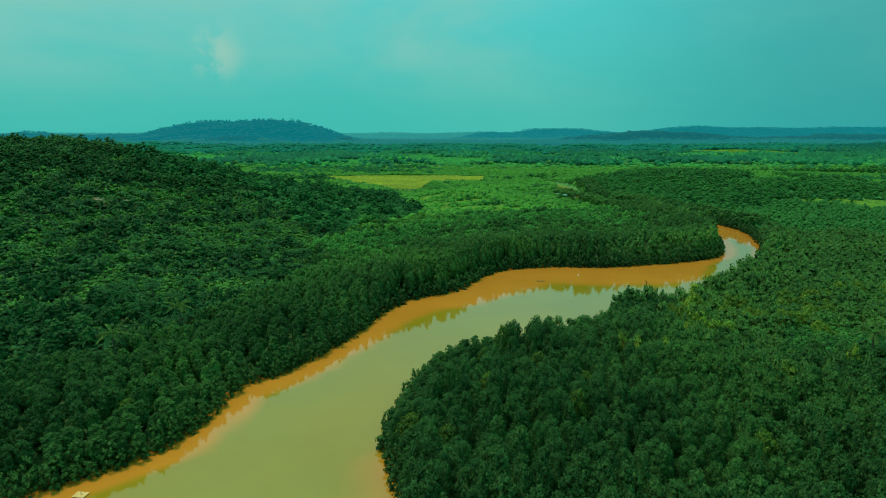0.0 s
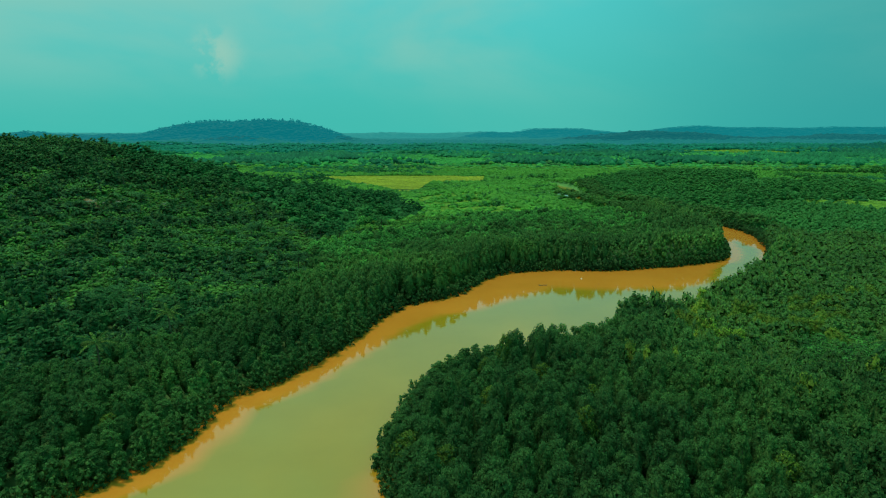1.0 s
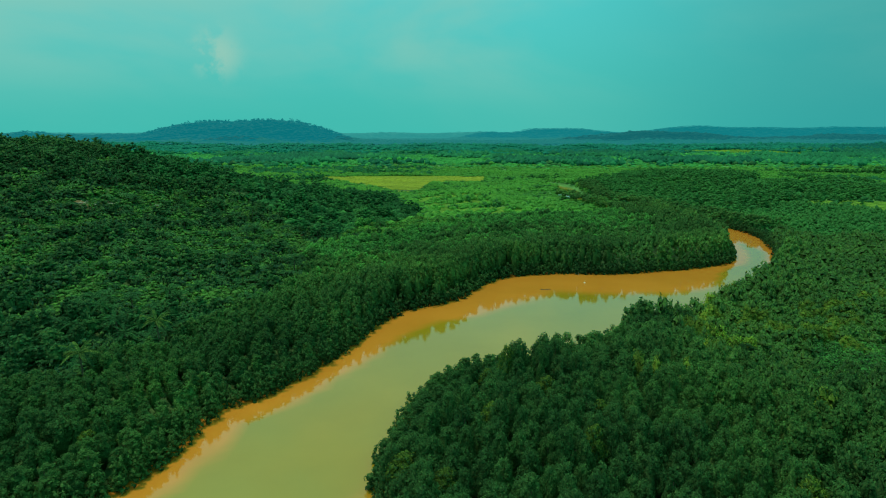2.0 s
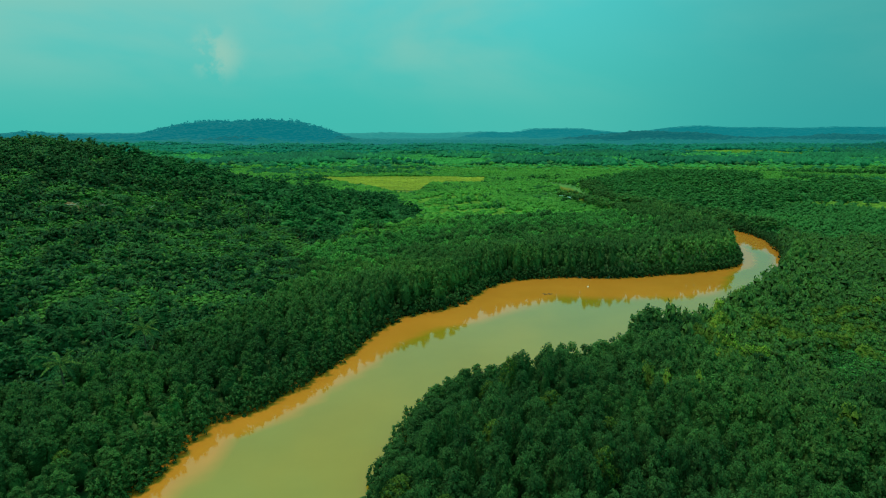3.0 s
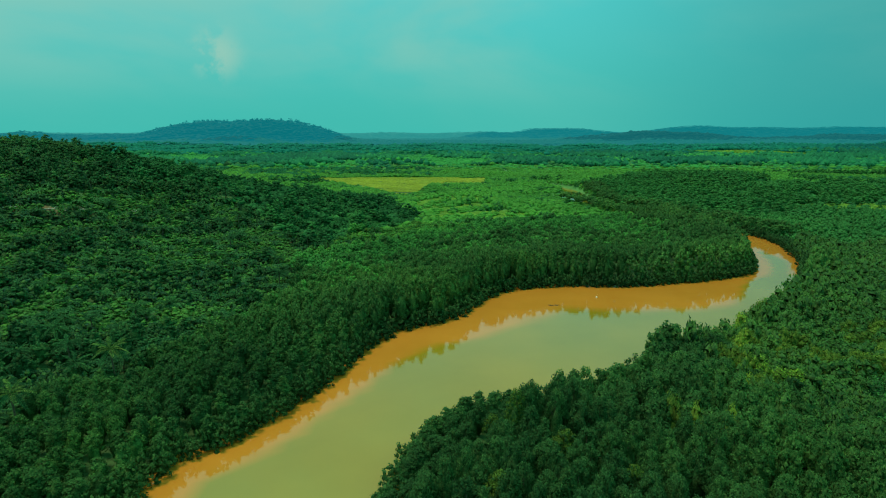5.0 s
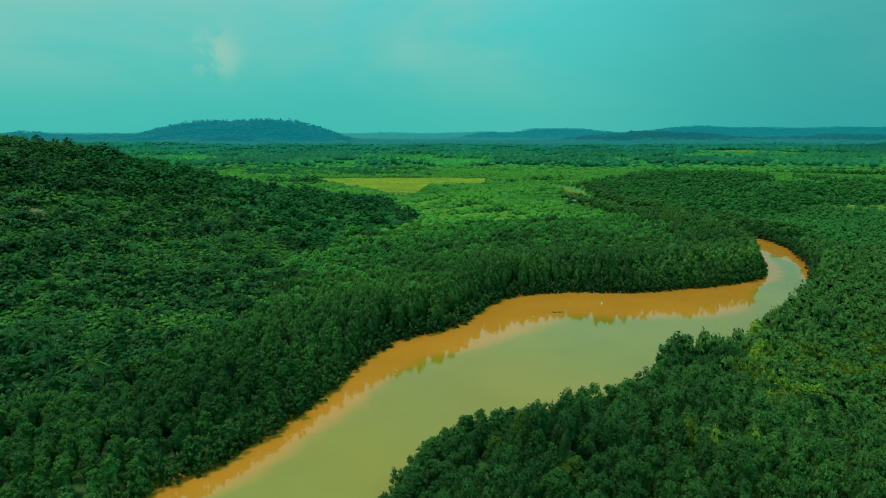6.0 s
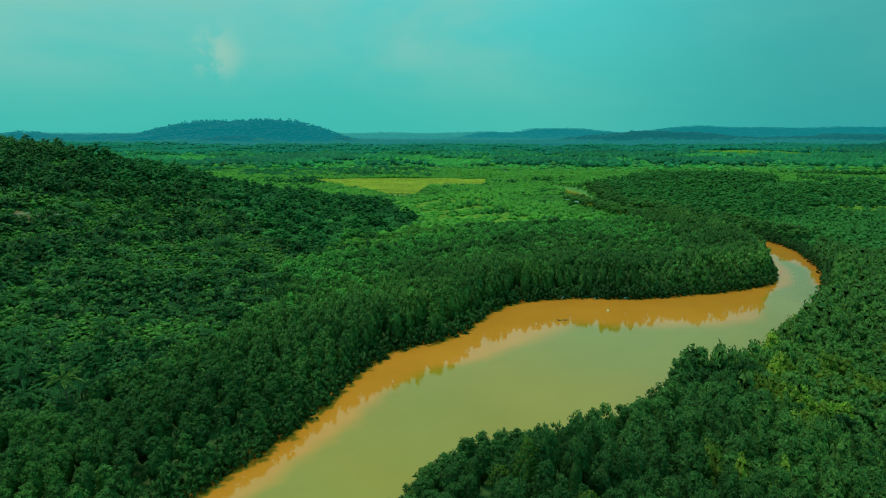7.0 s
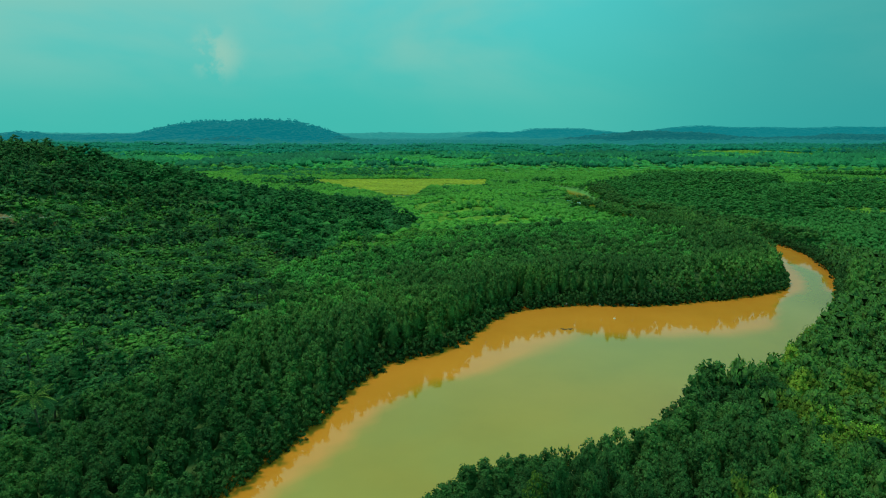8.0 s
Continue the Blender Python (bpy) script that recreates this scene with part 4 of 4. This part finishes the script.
# dry meadows
fx, fy = scatter(rng, -130, 430, 345, 740, 2.9)
s = (in_any(MEADOWS, fx + 4 * waves(fx, fy, 40, 71), fy + 6 * waves(fx, fy, 50, 72)) | inside(MOTTLED, fx, fy) & (waves(fx, fy, 26, 44) + 0.5 * waves(fx, fy, 11, 45) > -0.1)) & (from_river(fx, fy) > 3) & (waves(fx, fy, 45, 73) > -0.75)
fx, fy = fx[s], fy[s]
ox, oy, fx, fy = fx[fx > 150], fy[fx > 150], fx[fx <= 150], fy[fx <= 150]
near_x, near_y = fx[fy < 526], fy[fy < 526]
ox, oy, fx, fy = np.concatenate([ox, near_x]), np.concatenate([oy, near_y]), fx[fy >= 526], fy[fy >= 526]
field = forest("meadow_grass", fx, fy, land(fx, fy), rng.uniform(0.5, 0.8, len(fx)), rng.uniform(5.0, 7.0, len(fx)), domes(12, 2), LEAF_GRASS, rng, inner_mat=LEAF_GRASS)
tagged(field, "yellow-green dry grass of the open meadow", "grass", kind="stuff")
field = forest("pale_meadow", ox, oy, land(ox, oy), rng.uniform(0.5, 0.8, len(ox)), rng.uniform(5.0, 7.0, len(ox)), domes(18, 2), LEAF_PALE, rng, inner_mat=LEAF_PALE)
tagged(field, "pale green rough grass of the eastern meadow", "grass", kind="stuff")

# far woods: dark groves and light glades on the plain, then hazy hills
GROVES = [[(-390, 980), (-300, 960), (-250, 1010), (-270, 1130), (-380, 1160)], [(-325, 1130), (-240, 1090), (-165, 1160), (-165, 1300), (-300, 1330)], [(-108, 880), (-62, 860), (-60, 930), (-100, 950)],
          [(-4, 740), (58, 745), (66, 830), (0, 850)], [(105, 1000), (180, 950), (262, 1010), (262, 1130), (120, 1150)], [(690, 1640), (830, 1610), (850, 1700), (700, 1760)],
          [(790, 1150), (1000, 1080), (1700, 1300), (1900, 1900), (1200, 1800), (860, 1400)], [(330, 1010), (470, 980), (540, 1080), (350, 1120)], [(240, 1300), (420, 1250), (520, 1420), (260, 1480)]]
GLADES = [[(-430, 1180), (-330, 1170), (-200, 1340), (-100, 1300), (0, 1330), (-60, 1480), (-440, 1480)], [(-160, 960), (0, 990), (70, 1060), (60, 1150), (-150, 1080)], [(80, 820), (250, 810), (270, 950), (160, 930), (90, 900)],
          [(-300, 1560), (-100, 1540), (-80, 1700), (-320, 1720)], [(420, 1500), (560, 1460), (700, 1240), (560, 1240)], [(-190, 740), (-110, 730), (-130, 860), (-220, 850)]]
holder = new("far_woods")
tagged(holder, "distant rainforest covering plain and hills", "woods", kind="stuff")
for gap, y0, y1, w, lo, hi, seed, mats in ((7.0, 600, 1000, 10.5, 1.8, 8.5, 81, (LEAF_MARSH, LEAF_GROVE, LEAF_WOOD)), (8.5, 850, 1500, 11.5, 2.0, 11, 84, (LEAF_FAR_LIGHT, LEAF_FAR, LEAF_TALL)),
                                           (12.5, 1300, 2400, 16.5, 2.5, 11, 82, (LEAF_FAR, LEAF_HAZY, LEAF_HAZY_GROVE)), (21.0, 2200, 3500, 31, 4, 10, 83, (LEAF_LOWLAND, LEAF_RIDGE, LEAF_DISTANT)),
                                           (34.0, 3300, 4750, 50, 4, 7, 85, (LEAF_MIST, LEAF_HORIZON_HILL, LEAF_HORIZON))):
    wx, wy = scatter(rng, -3700, 3700, y0, y1, gap)
    edge = rng.uniform(0, 1, len(wx))
    s = (np.abs(wx) < 0.76 * wy + 30) & ((wy > 820) | (np.abs(wx) > 560)) & ~in_any(MEADOWS, wx, wy) & (edge > (wy - y1 + 200) / 200) & ((edge < (wy - y0) / 200) | (y0 < 700))
    wx, wy = wx[s], wy[s]
    wz = land(wx, wy)
    sway_x, sway_y = wx + 28 * waves(wx, wy, 80, seed + 7) + rng.uniform(-14, 14, len(wx)), wy + 60 * waves(wx, wy, 130, seed + 8) + rng.uniform(-30, 30, len(wx))
    grow = smooth(-0.1, 0.75, waves(wx, wy * 1.7, 330, seed) + 0.45 * waves(wx, wy * 1.4, 100, seed + 5))
    grow = np.where(in_any(GROVES, sway_x, sway_y), 0.85 + 0.15 * grow, np.where(in_any(GLADES, sway_x, sway_y), 0.12 * grow, grow))
    grow = grow * np.where(np.abs(wx) < 620, smooth(790, 980, wy), 1.0)
    # more dark crowns towards the east paint a cloud's shadow on the plain
    grow = np.clip(grow + 0.45 * smooth(0.30, 0.52, wx / wy) * smooth(830, 1080, wy), 0, 1)
    if y0 > 2000:
        high = wz - rim(wy) > 15 + 3 * waves(wx, wy, 200, seed + 9)
        dark = high | (wy > 4300)
    else:
        dark = grow + rng.uniform(-0.35, 0.35, len(wx)) + (0.9 * smooth(1350, 2200, wy) if y0 > 1200 else 0) > 0.5
    h = (lo + (hi - lo) * grow ** 1.5) * rng.uniform(0.7, 1.25, len(wx))
    wide_w = w * rng.uniform(0.7, 1.15, len(wx)) * (0.8 + 0.3 * grow)
    third = ~high if y0 > 3000 else (wx < -435) & (wy > 2550) if y0 > 2000 else in_any(GROVES, sway_x, sway_y)
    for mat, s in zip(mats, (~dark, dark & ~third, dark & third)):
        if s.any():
            forest("crowns", wx[s], wy[s], wz[s], h[s], wide_w[s], domes(seed, skirted=y0 < 2000), mat, rng, inner_mat=mat).parent = holder

PALM_GROVES = [[(-235, 735), (-120, 745), (-20, 745), (0, 850), (-160, 890), (-260, 860)], [(-420, 800), (-300, 780), (-280, 900), (-420, 950)], [(330, 560), (480, 600), (560, 700), (420, 700)]]
gx, gy = scatter(rng, -430, 570, 550, 960, 9.5)
s = in_any(PALM_GROVES, gx + 20 * waves(gx, gy, 60, 93), gy + 25 * waves(gx, gy, 60, 94)) & (rng.uniform(0, 1, len(gx)) < 0.6)
forest("palm_crowns", gx[s], gy[s], land(gx[s], gy[s]), rng.uniform(6, 10, s.sum()), rng.uniform(8, 11.5, s.sum()), palm_crowns(98, 12, 4), LEAF_GROVE, rng).parent = holder
gx, gy = scatter(rng, 540, 840, 1230, 1600, 9.0)
s = inside(MEADOWS[2], gx + 14 * waves(gx, gy, 70, 95), gy + 30 * waves(gx, gy, 90, 96))
forest("glade_grass", gx[s], gy[s], land(gx[s], gy[s]), rng.uniform(0.8, 2.0, s.sum()), rng.uniform(10, 15, s.sum()), domes(97), LEAF_PALE, rng, inner_mat=LEAF_PALE).parent = holder

# tall single trees along the crest of the distant hill
tx, ty = scatter(rng, -1440, -440, 2780, 3060, 34.0)
tz = land(tx, ty)
s = (tz > 40) & (rng.uniform(0, 1, len(tx)) < 0.45)
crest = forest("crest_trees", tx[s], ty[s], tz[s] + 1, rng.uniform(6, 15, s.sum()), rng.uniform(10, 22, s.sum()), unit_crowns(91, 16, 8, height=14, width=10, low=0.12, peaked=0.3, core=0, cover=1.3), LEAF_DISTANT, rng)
tagged(crest, "tall forest trees on the crest of the distant hill", "trees", kind="stuff")


# ---------------------------------------------------------------- bare ground
def bare_patch(cx, cy, rx, ry, seed):
    r = random.Random(seed)
    bm = bmesh.new()
    rings = []
    for f in (0.25, 0.5, 0.75, 1.0):
        ring = []
        for i in range(18):
            a = i / 18 * 6.283
            g = f * (1 + 0.18 * math.sin(3 * a + seed) + r.uniform(-0.08, 0.08))
            x, y = cx + rx * g * math.cos(a), cy + ry * g * math.sin(a)
            ring.append(bm.verts.new((x, y, float(land(np.array([x]), np.array([y]))[0]) + 0.30 - 0.5 * (f == 1.0))))
        rings.append(ring)
    bm.faces.new(rings[0])
    for u, v in zip(rings[:-1], rings[1:]):
        for i in range(18):
            bm.faces.new((u[i], v[i], v[(i + 1) % 18], u[(i + 1) % 18]))
    ob = part("bare_soil", bm, CLAY, None)
    return tagged(ob, "patch of bare red-brown soil between bushes", "soil", kind="structure")


for n, spot in enumerate(BARE):
    bare_patch(*spot, n + 1)


# ---------------------------------------------------------------- palms
def tube(bm, points, radii, sides=7):
    rings = []
    for k, (p, r) in enumerate(zip(points, radii)):
        p = Vector(p)
        ahead = Vector(points[min(k + 1, len(points) - 1)]) - Vector(points[max(k - 1, 0)])
        q = ahead.to_track_quat("Z", "Y")
        rings.append([bm.verts.new(p + q @ Vector((r * math.cos(6.283 * i / sides), r * math.sin(6.283 * i / sides), 0))) for i in range(sides)])
    for u, v in zip(rings[:-1], rings[1:]):
        for i in range(sides):
            bm.faces.new((u[i], u[(i + 1) % sides], v[(i + 1) % sides], v[i]))
    bm.faces.new(rings[-1])


def frond_mesh(length, rise, droop, seed, pairs=21, width=0.17, mat=None):
    """An arched midrib with two rows of hanging leaflets."""
    r = random.Random(seed)
    bm = bmesh.new()
    rib = []
    for i in range(9):
        u = i / 8
        rib.append(Vector((length * (u - 0.18 * u * u * droop), 0, length * (rise * u - droop * u * u))))
    tube(bm, rib, [0.05 * (1 - 0.8 * i / 8) for i in range(9)], 3)
    for i in range(pairs):
        u = 0.12 + 0.88 * i / pairs
        k = min(int(u * 8), 7)
        at = rib[k].lerp(rib[k + 1], u * 8 - k)
        run = (rib[k + 1] - rib[k]).normalized()
        reach = length * width * math.sin(3.1 * (0.12 + 0.82 * u)) ** 0.7
        for side in (-1, 1):
            tip = at + run * reach * 0.55 + Vector((0, side * reach, -reach * r.uniform(0.25, 0.7)))
            w = run * 1.8 / pairs
            mid = at.lerp(tip, 0.45) + Vector((0, 0, reach * 0.10))
            v = [bm.verts.new(at - w * 0.5), bm.verts.new(mid - w), bm.verts.new(tip), bm.verts.new(mid + w)]
            bm.faces.new(v)
    me = bpy.data.meshes.new("frond")
    bm.to_mesh(me)
    bm.free()
    me.materials.append(mat or LEAF_PALM)
    me.attributes.new("tone", "FLOAT", "POINT").data.foreach_set("value", np.full(len(me.vertices), 0.80, np.float32))
    return me


def palm_tree(seed, trunk_height, fronds, length, label, mat=None):
    r = random.Random(seed)
    palm = new("palm_tree")
    bm = bmesh.new()
    lean = r.uniform(-0.12, 0.12)
    pts = [(lean * trunk_height * (i / 6) ** 1.5, 0, trunk_height * i / 6 - 0.3) for i in range(7)]
    tube(bm, pts, [0.26, 0.19, 0.17, 0.16, 0.155, 0.15, 0.19])
    part("trunk", bm, BARK, palm)
    top = Vector(pts[-1])
    meshes = [frond_mesh(length, 0.9, 0.55, seed * 7 + 1, width=0.13, mat=mat), frond_mesh(length * 1.05, 0.45, 0.62, seed * 7 + 2, width=0.13, mat=mat), frond_mesh(length, 0.05, 0.60, seed * 7 + 3)]
    for i in range(fronds):
        layer = 0 if i < fronds * 0.25 else 1 if i < fronds * 0.7 else 2
        f = new("frond", meshes[layer])
        f.parent = palm
        f.matrix_basis = Matrix.Translation(top) @ pose(0, 0, 0, r.uniform(-12, 12), r.uniform(-10, 8), i * 137.5 + r.uniform(-15, 15))
    return tagged(palm, label, "palm", "palms on the slope")


coconut = palm_tree(3, 7.2, 17, 3.5, "coconut palm with arching fronds above low bushes", LEAF_COCONUT)
stout = palm_tree(5, 2.6, 15, 3.4, "short oil palm with spreading fronds in the scrub")
tip_palm = palm_tree(8, 4.6, 15, 3.3, "oil palm with drooping fronds on the slope")
def young_palm(seed, fronds, length):
    """A stemless oil palm: a rosette of coarse arching fronds."""
    r = random.Random(seed)
    palm = new("young_palm")
    bm = bmesh.new()
    tube(bm, [(0, 0, -0.2), (0, 0, 0.35), (0.02, 0, 0.8)], [0.28, 0.26, 0.18], 6)
    part("stem", bm, BARK, palm)
    mesh = frond_mesh(length, 0.95, 0.80, seed, 9, 0.22)
    for i in range(fronds):
        f = new("frond", mesh)
        f.parent = palm
        f.matrix_basis = Matrix.Translation((0, 0, 0.7)) @ pose(0, 0, 0, r.uniform(-15, 15), r.uniform(-18, 22), i * 137.5 + r.uniform(-15, 15))
    return tagged(palm, "young oil palm rosette among hillside bushes", "palm", "young palms on the slope")


sapling = young_palm(21, 9, 2.9)
yx, yy = scatter(rng, -190, -44, 128, 345, 13)
keep = in_view(yx, yy) & ~inside(BELT, yx - 3, yy) & ~in_woods(yx, yy)
for n, (x, y) in enumerate(zip(yx[keep], yy[keep])):
    m = pose(x, y, float(land(np.array([x]), np.array([y]))[0]) + 0.5, 0, 0, n * 83)
    if n:
        t = copy_thing(sapling, m)
    else:
        t = sapling
        t.matrix_basis = m
    t.scale = (rng.uniform(0.95, 1.5),) * 3

for n, (x, y, k, size) in enumerate(PALMS):
    base = (coconut, stout, tip_palm)[k]
    z = float(land(np.array([float(x)]), np.array([float(y)]))[0])
    m = pose(x, y, z, 0, 0, n * 77)
    if base.get("placed"):
        t = copy_thing(base, m)
    else:
        t, base["placed"] = base, True
        t.matrix_basis = m
    t.scale = (size, size, size)


# ---------------------------------------------------------------- on the water
def box(bm, x0, x1, y0, y1, z0, z1, soft=0.02):
    v = bmesh.ops.create_cube(bm, size=1.0)["verts"]
    for w in v:
        w.co = Vector((x0 + (w.co.x + 0.5) * (x1 - x0), y0 + (w.co.y + 0.5) * (y1 - y0), z0 + (w.co.z + 0.5) * (z1 - z0)))
    bmesh.ops.bevel(bm, geom=list({e for w in v for e in w.link_edges}), offset=soft, segments=1, affect="EDGES")


def raft(x, y, turn):
    """A small plank raft on two logs, with a mooring post."""
    r = new("raft")
    r.matrix_basis = pose(x, y, 0.0, 0, 0, turn)
    for i in range(8):
        bm = bmesh.new()
        box(bm, -1.25, 1.25, -0.92 + i * 0.23, -0.92 + i * 0.23 + 0.21, 0.16, 0.20 + 0.01 * (i % 3))
        part("plank", bm, TIMBER, r)
    for side in (-0.6, 0.6):
        bm = bmesh.new()
        tube(bm, [(-1.3, side, 0.02), (0, side, 0.03), (1.3, side, 0.02)], [0.14, 0.15, 0.13], 8)
        part("float_log", bm, BARK, r, "dark wet log")
    bm = bmesh.new()
    tube(bm, [(0.1, 0.0, 0.2), (0.12, 0.02, 0.6), (0.15, 0.02, 0.95)], [0.06, 0.055, 0.05], 7)
    part("post", bm, BARK, r, "brown wooden post")
    r.scale = (0.74, 0.74, 0.74)
    return tagged(r, "pale timber raft moored beside the mangrove bank", "raft")


raft(-51.2, 86.6, -8)


def white_float(x, y):
    """A pale stake and rag marking a net."""
    f = new("net_marker")
    f.matrix_basis = pose(x, y, 0)
    bm = bmesh.new()
    tube(bm, [(0, 0, -0.6), (0.05, 0, 0.3), (0.16, 0, 1.0)], [0.05, 0.05, 0.04], 6)
    part("stake", bm, TIMBER, f)
    bm = bmesh.new()
    bmesh.ops.create_icosphere(bm, subdivisions=2, radius=0.28)
    for v in bm.verts:
        v.co = Vector((v.co.x * 1.1, v.co.y, v.co.z * 0.8 + 0.12))
    part("float", bm, PAINT, f, "white plastic float")
    return tagged(f, "white float and leaning stake on the river", "marker")


white_float(49.4, 223.8)


def snag(x, y):
    """Dark branches of a sunken tree that break the surface."""
    r = random.Random(4)
    s = new("sunken_snag")
    s.matrix_basis = pose(x, y, 0)
    for k in range(7):
        bm = bmesh.new()
        a = r.uniform(-0.6, 0.6) + (k % 2) * 3.1
        l = r.uniform(1.0, 2.2)
        tube(bm, [(0.3 * k - 1, r.uniform(-0.5, 0.5), -0.3), (0.3 * k - 1 + math.cos(a) * l * 0.5, math.sin(a) * 0.5, 0.15), (0.3 * k - 1 + math.cos(a) * l, math.sin(a), 0.05)], [0.12, 0.09, 0.03], 6)
        part("branch", bm, BARK, s)
    return tagged(s, "dark sunken branches breaking the river surface", "snag")


snag(34.3, 214.6)


# ---------------------------------------------------------------- felled wood on the slope
def fallen_log(length, seed):
    r = random.Random(seed)
    log = new("fallen_log")
    bm = bmesh.new()
    tube(bm, [(-length / 2, 0, 0.25), (0, r.uniform(-0.2, 0.2), 0.35), (length / 2, 0, 0.28)], [0.24, 0.20, 0.13], 8)
    part("stem", bm, DEADWOOD, log)
    for k in range(3):
        bm = bmesh.new()
        x = r.uniform(-0.1, 0.45) * length
        a = r.choice((-1, 1))
        tube(bm, [(x, 0, 0.3), (x + 0.5, a * 0.7, 0.7), (x + 1.1, a * 1.2, 1.2)], [0.10, 0.07, 0.03], 6)
        part("branch_stub", bm, DEADWOOD, log)
    return tagged(log, "pale bleached fallen log on the cleared slope", "log", "felled logs")


first = fallen_log(4.5, 2)
for n, (x, y, turn) in enumerate([(-141, 258, 35), (-138, 261, -25), (-134, 267, 10), (-132, 268, 70), (-123, 281, -15), (-149, 250, 50), (-60, 296, 20), (-56, 299, -40), (-51, 303, 5)]):
    z = float(land(np.array([float(x)]), np.array([float(y)]))[0]) + 0.25
    m = pose(x, y, z, 0, 0, turn)
    if n:
        copy_thing(first, m)
    else:
        first.matrix_basis = m
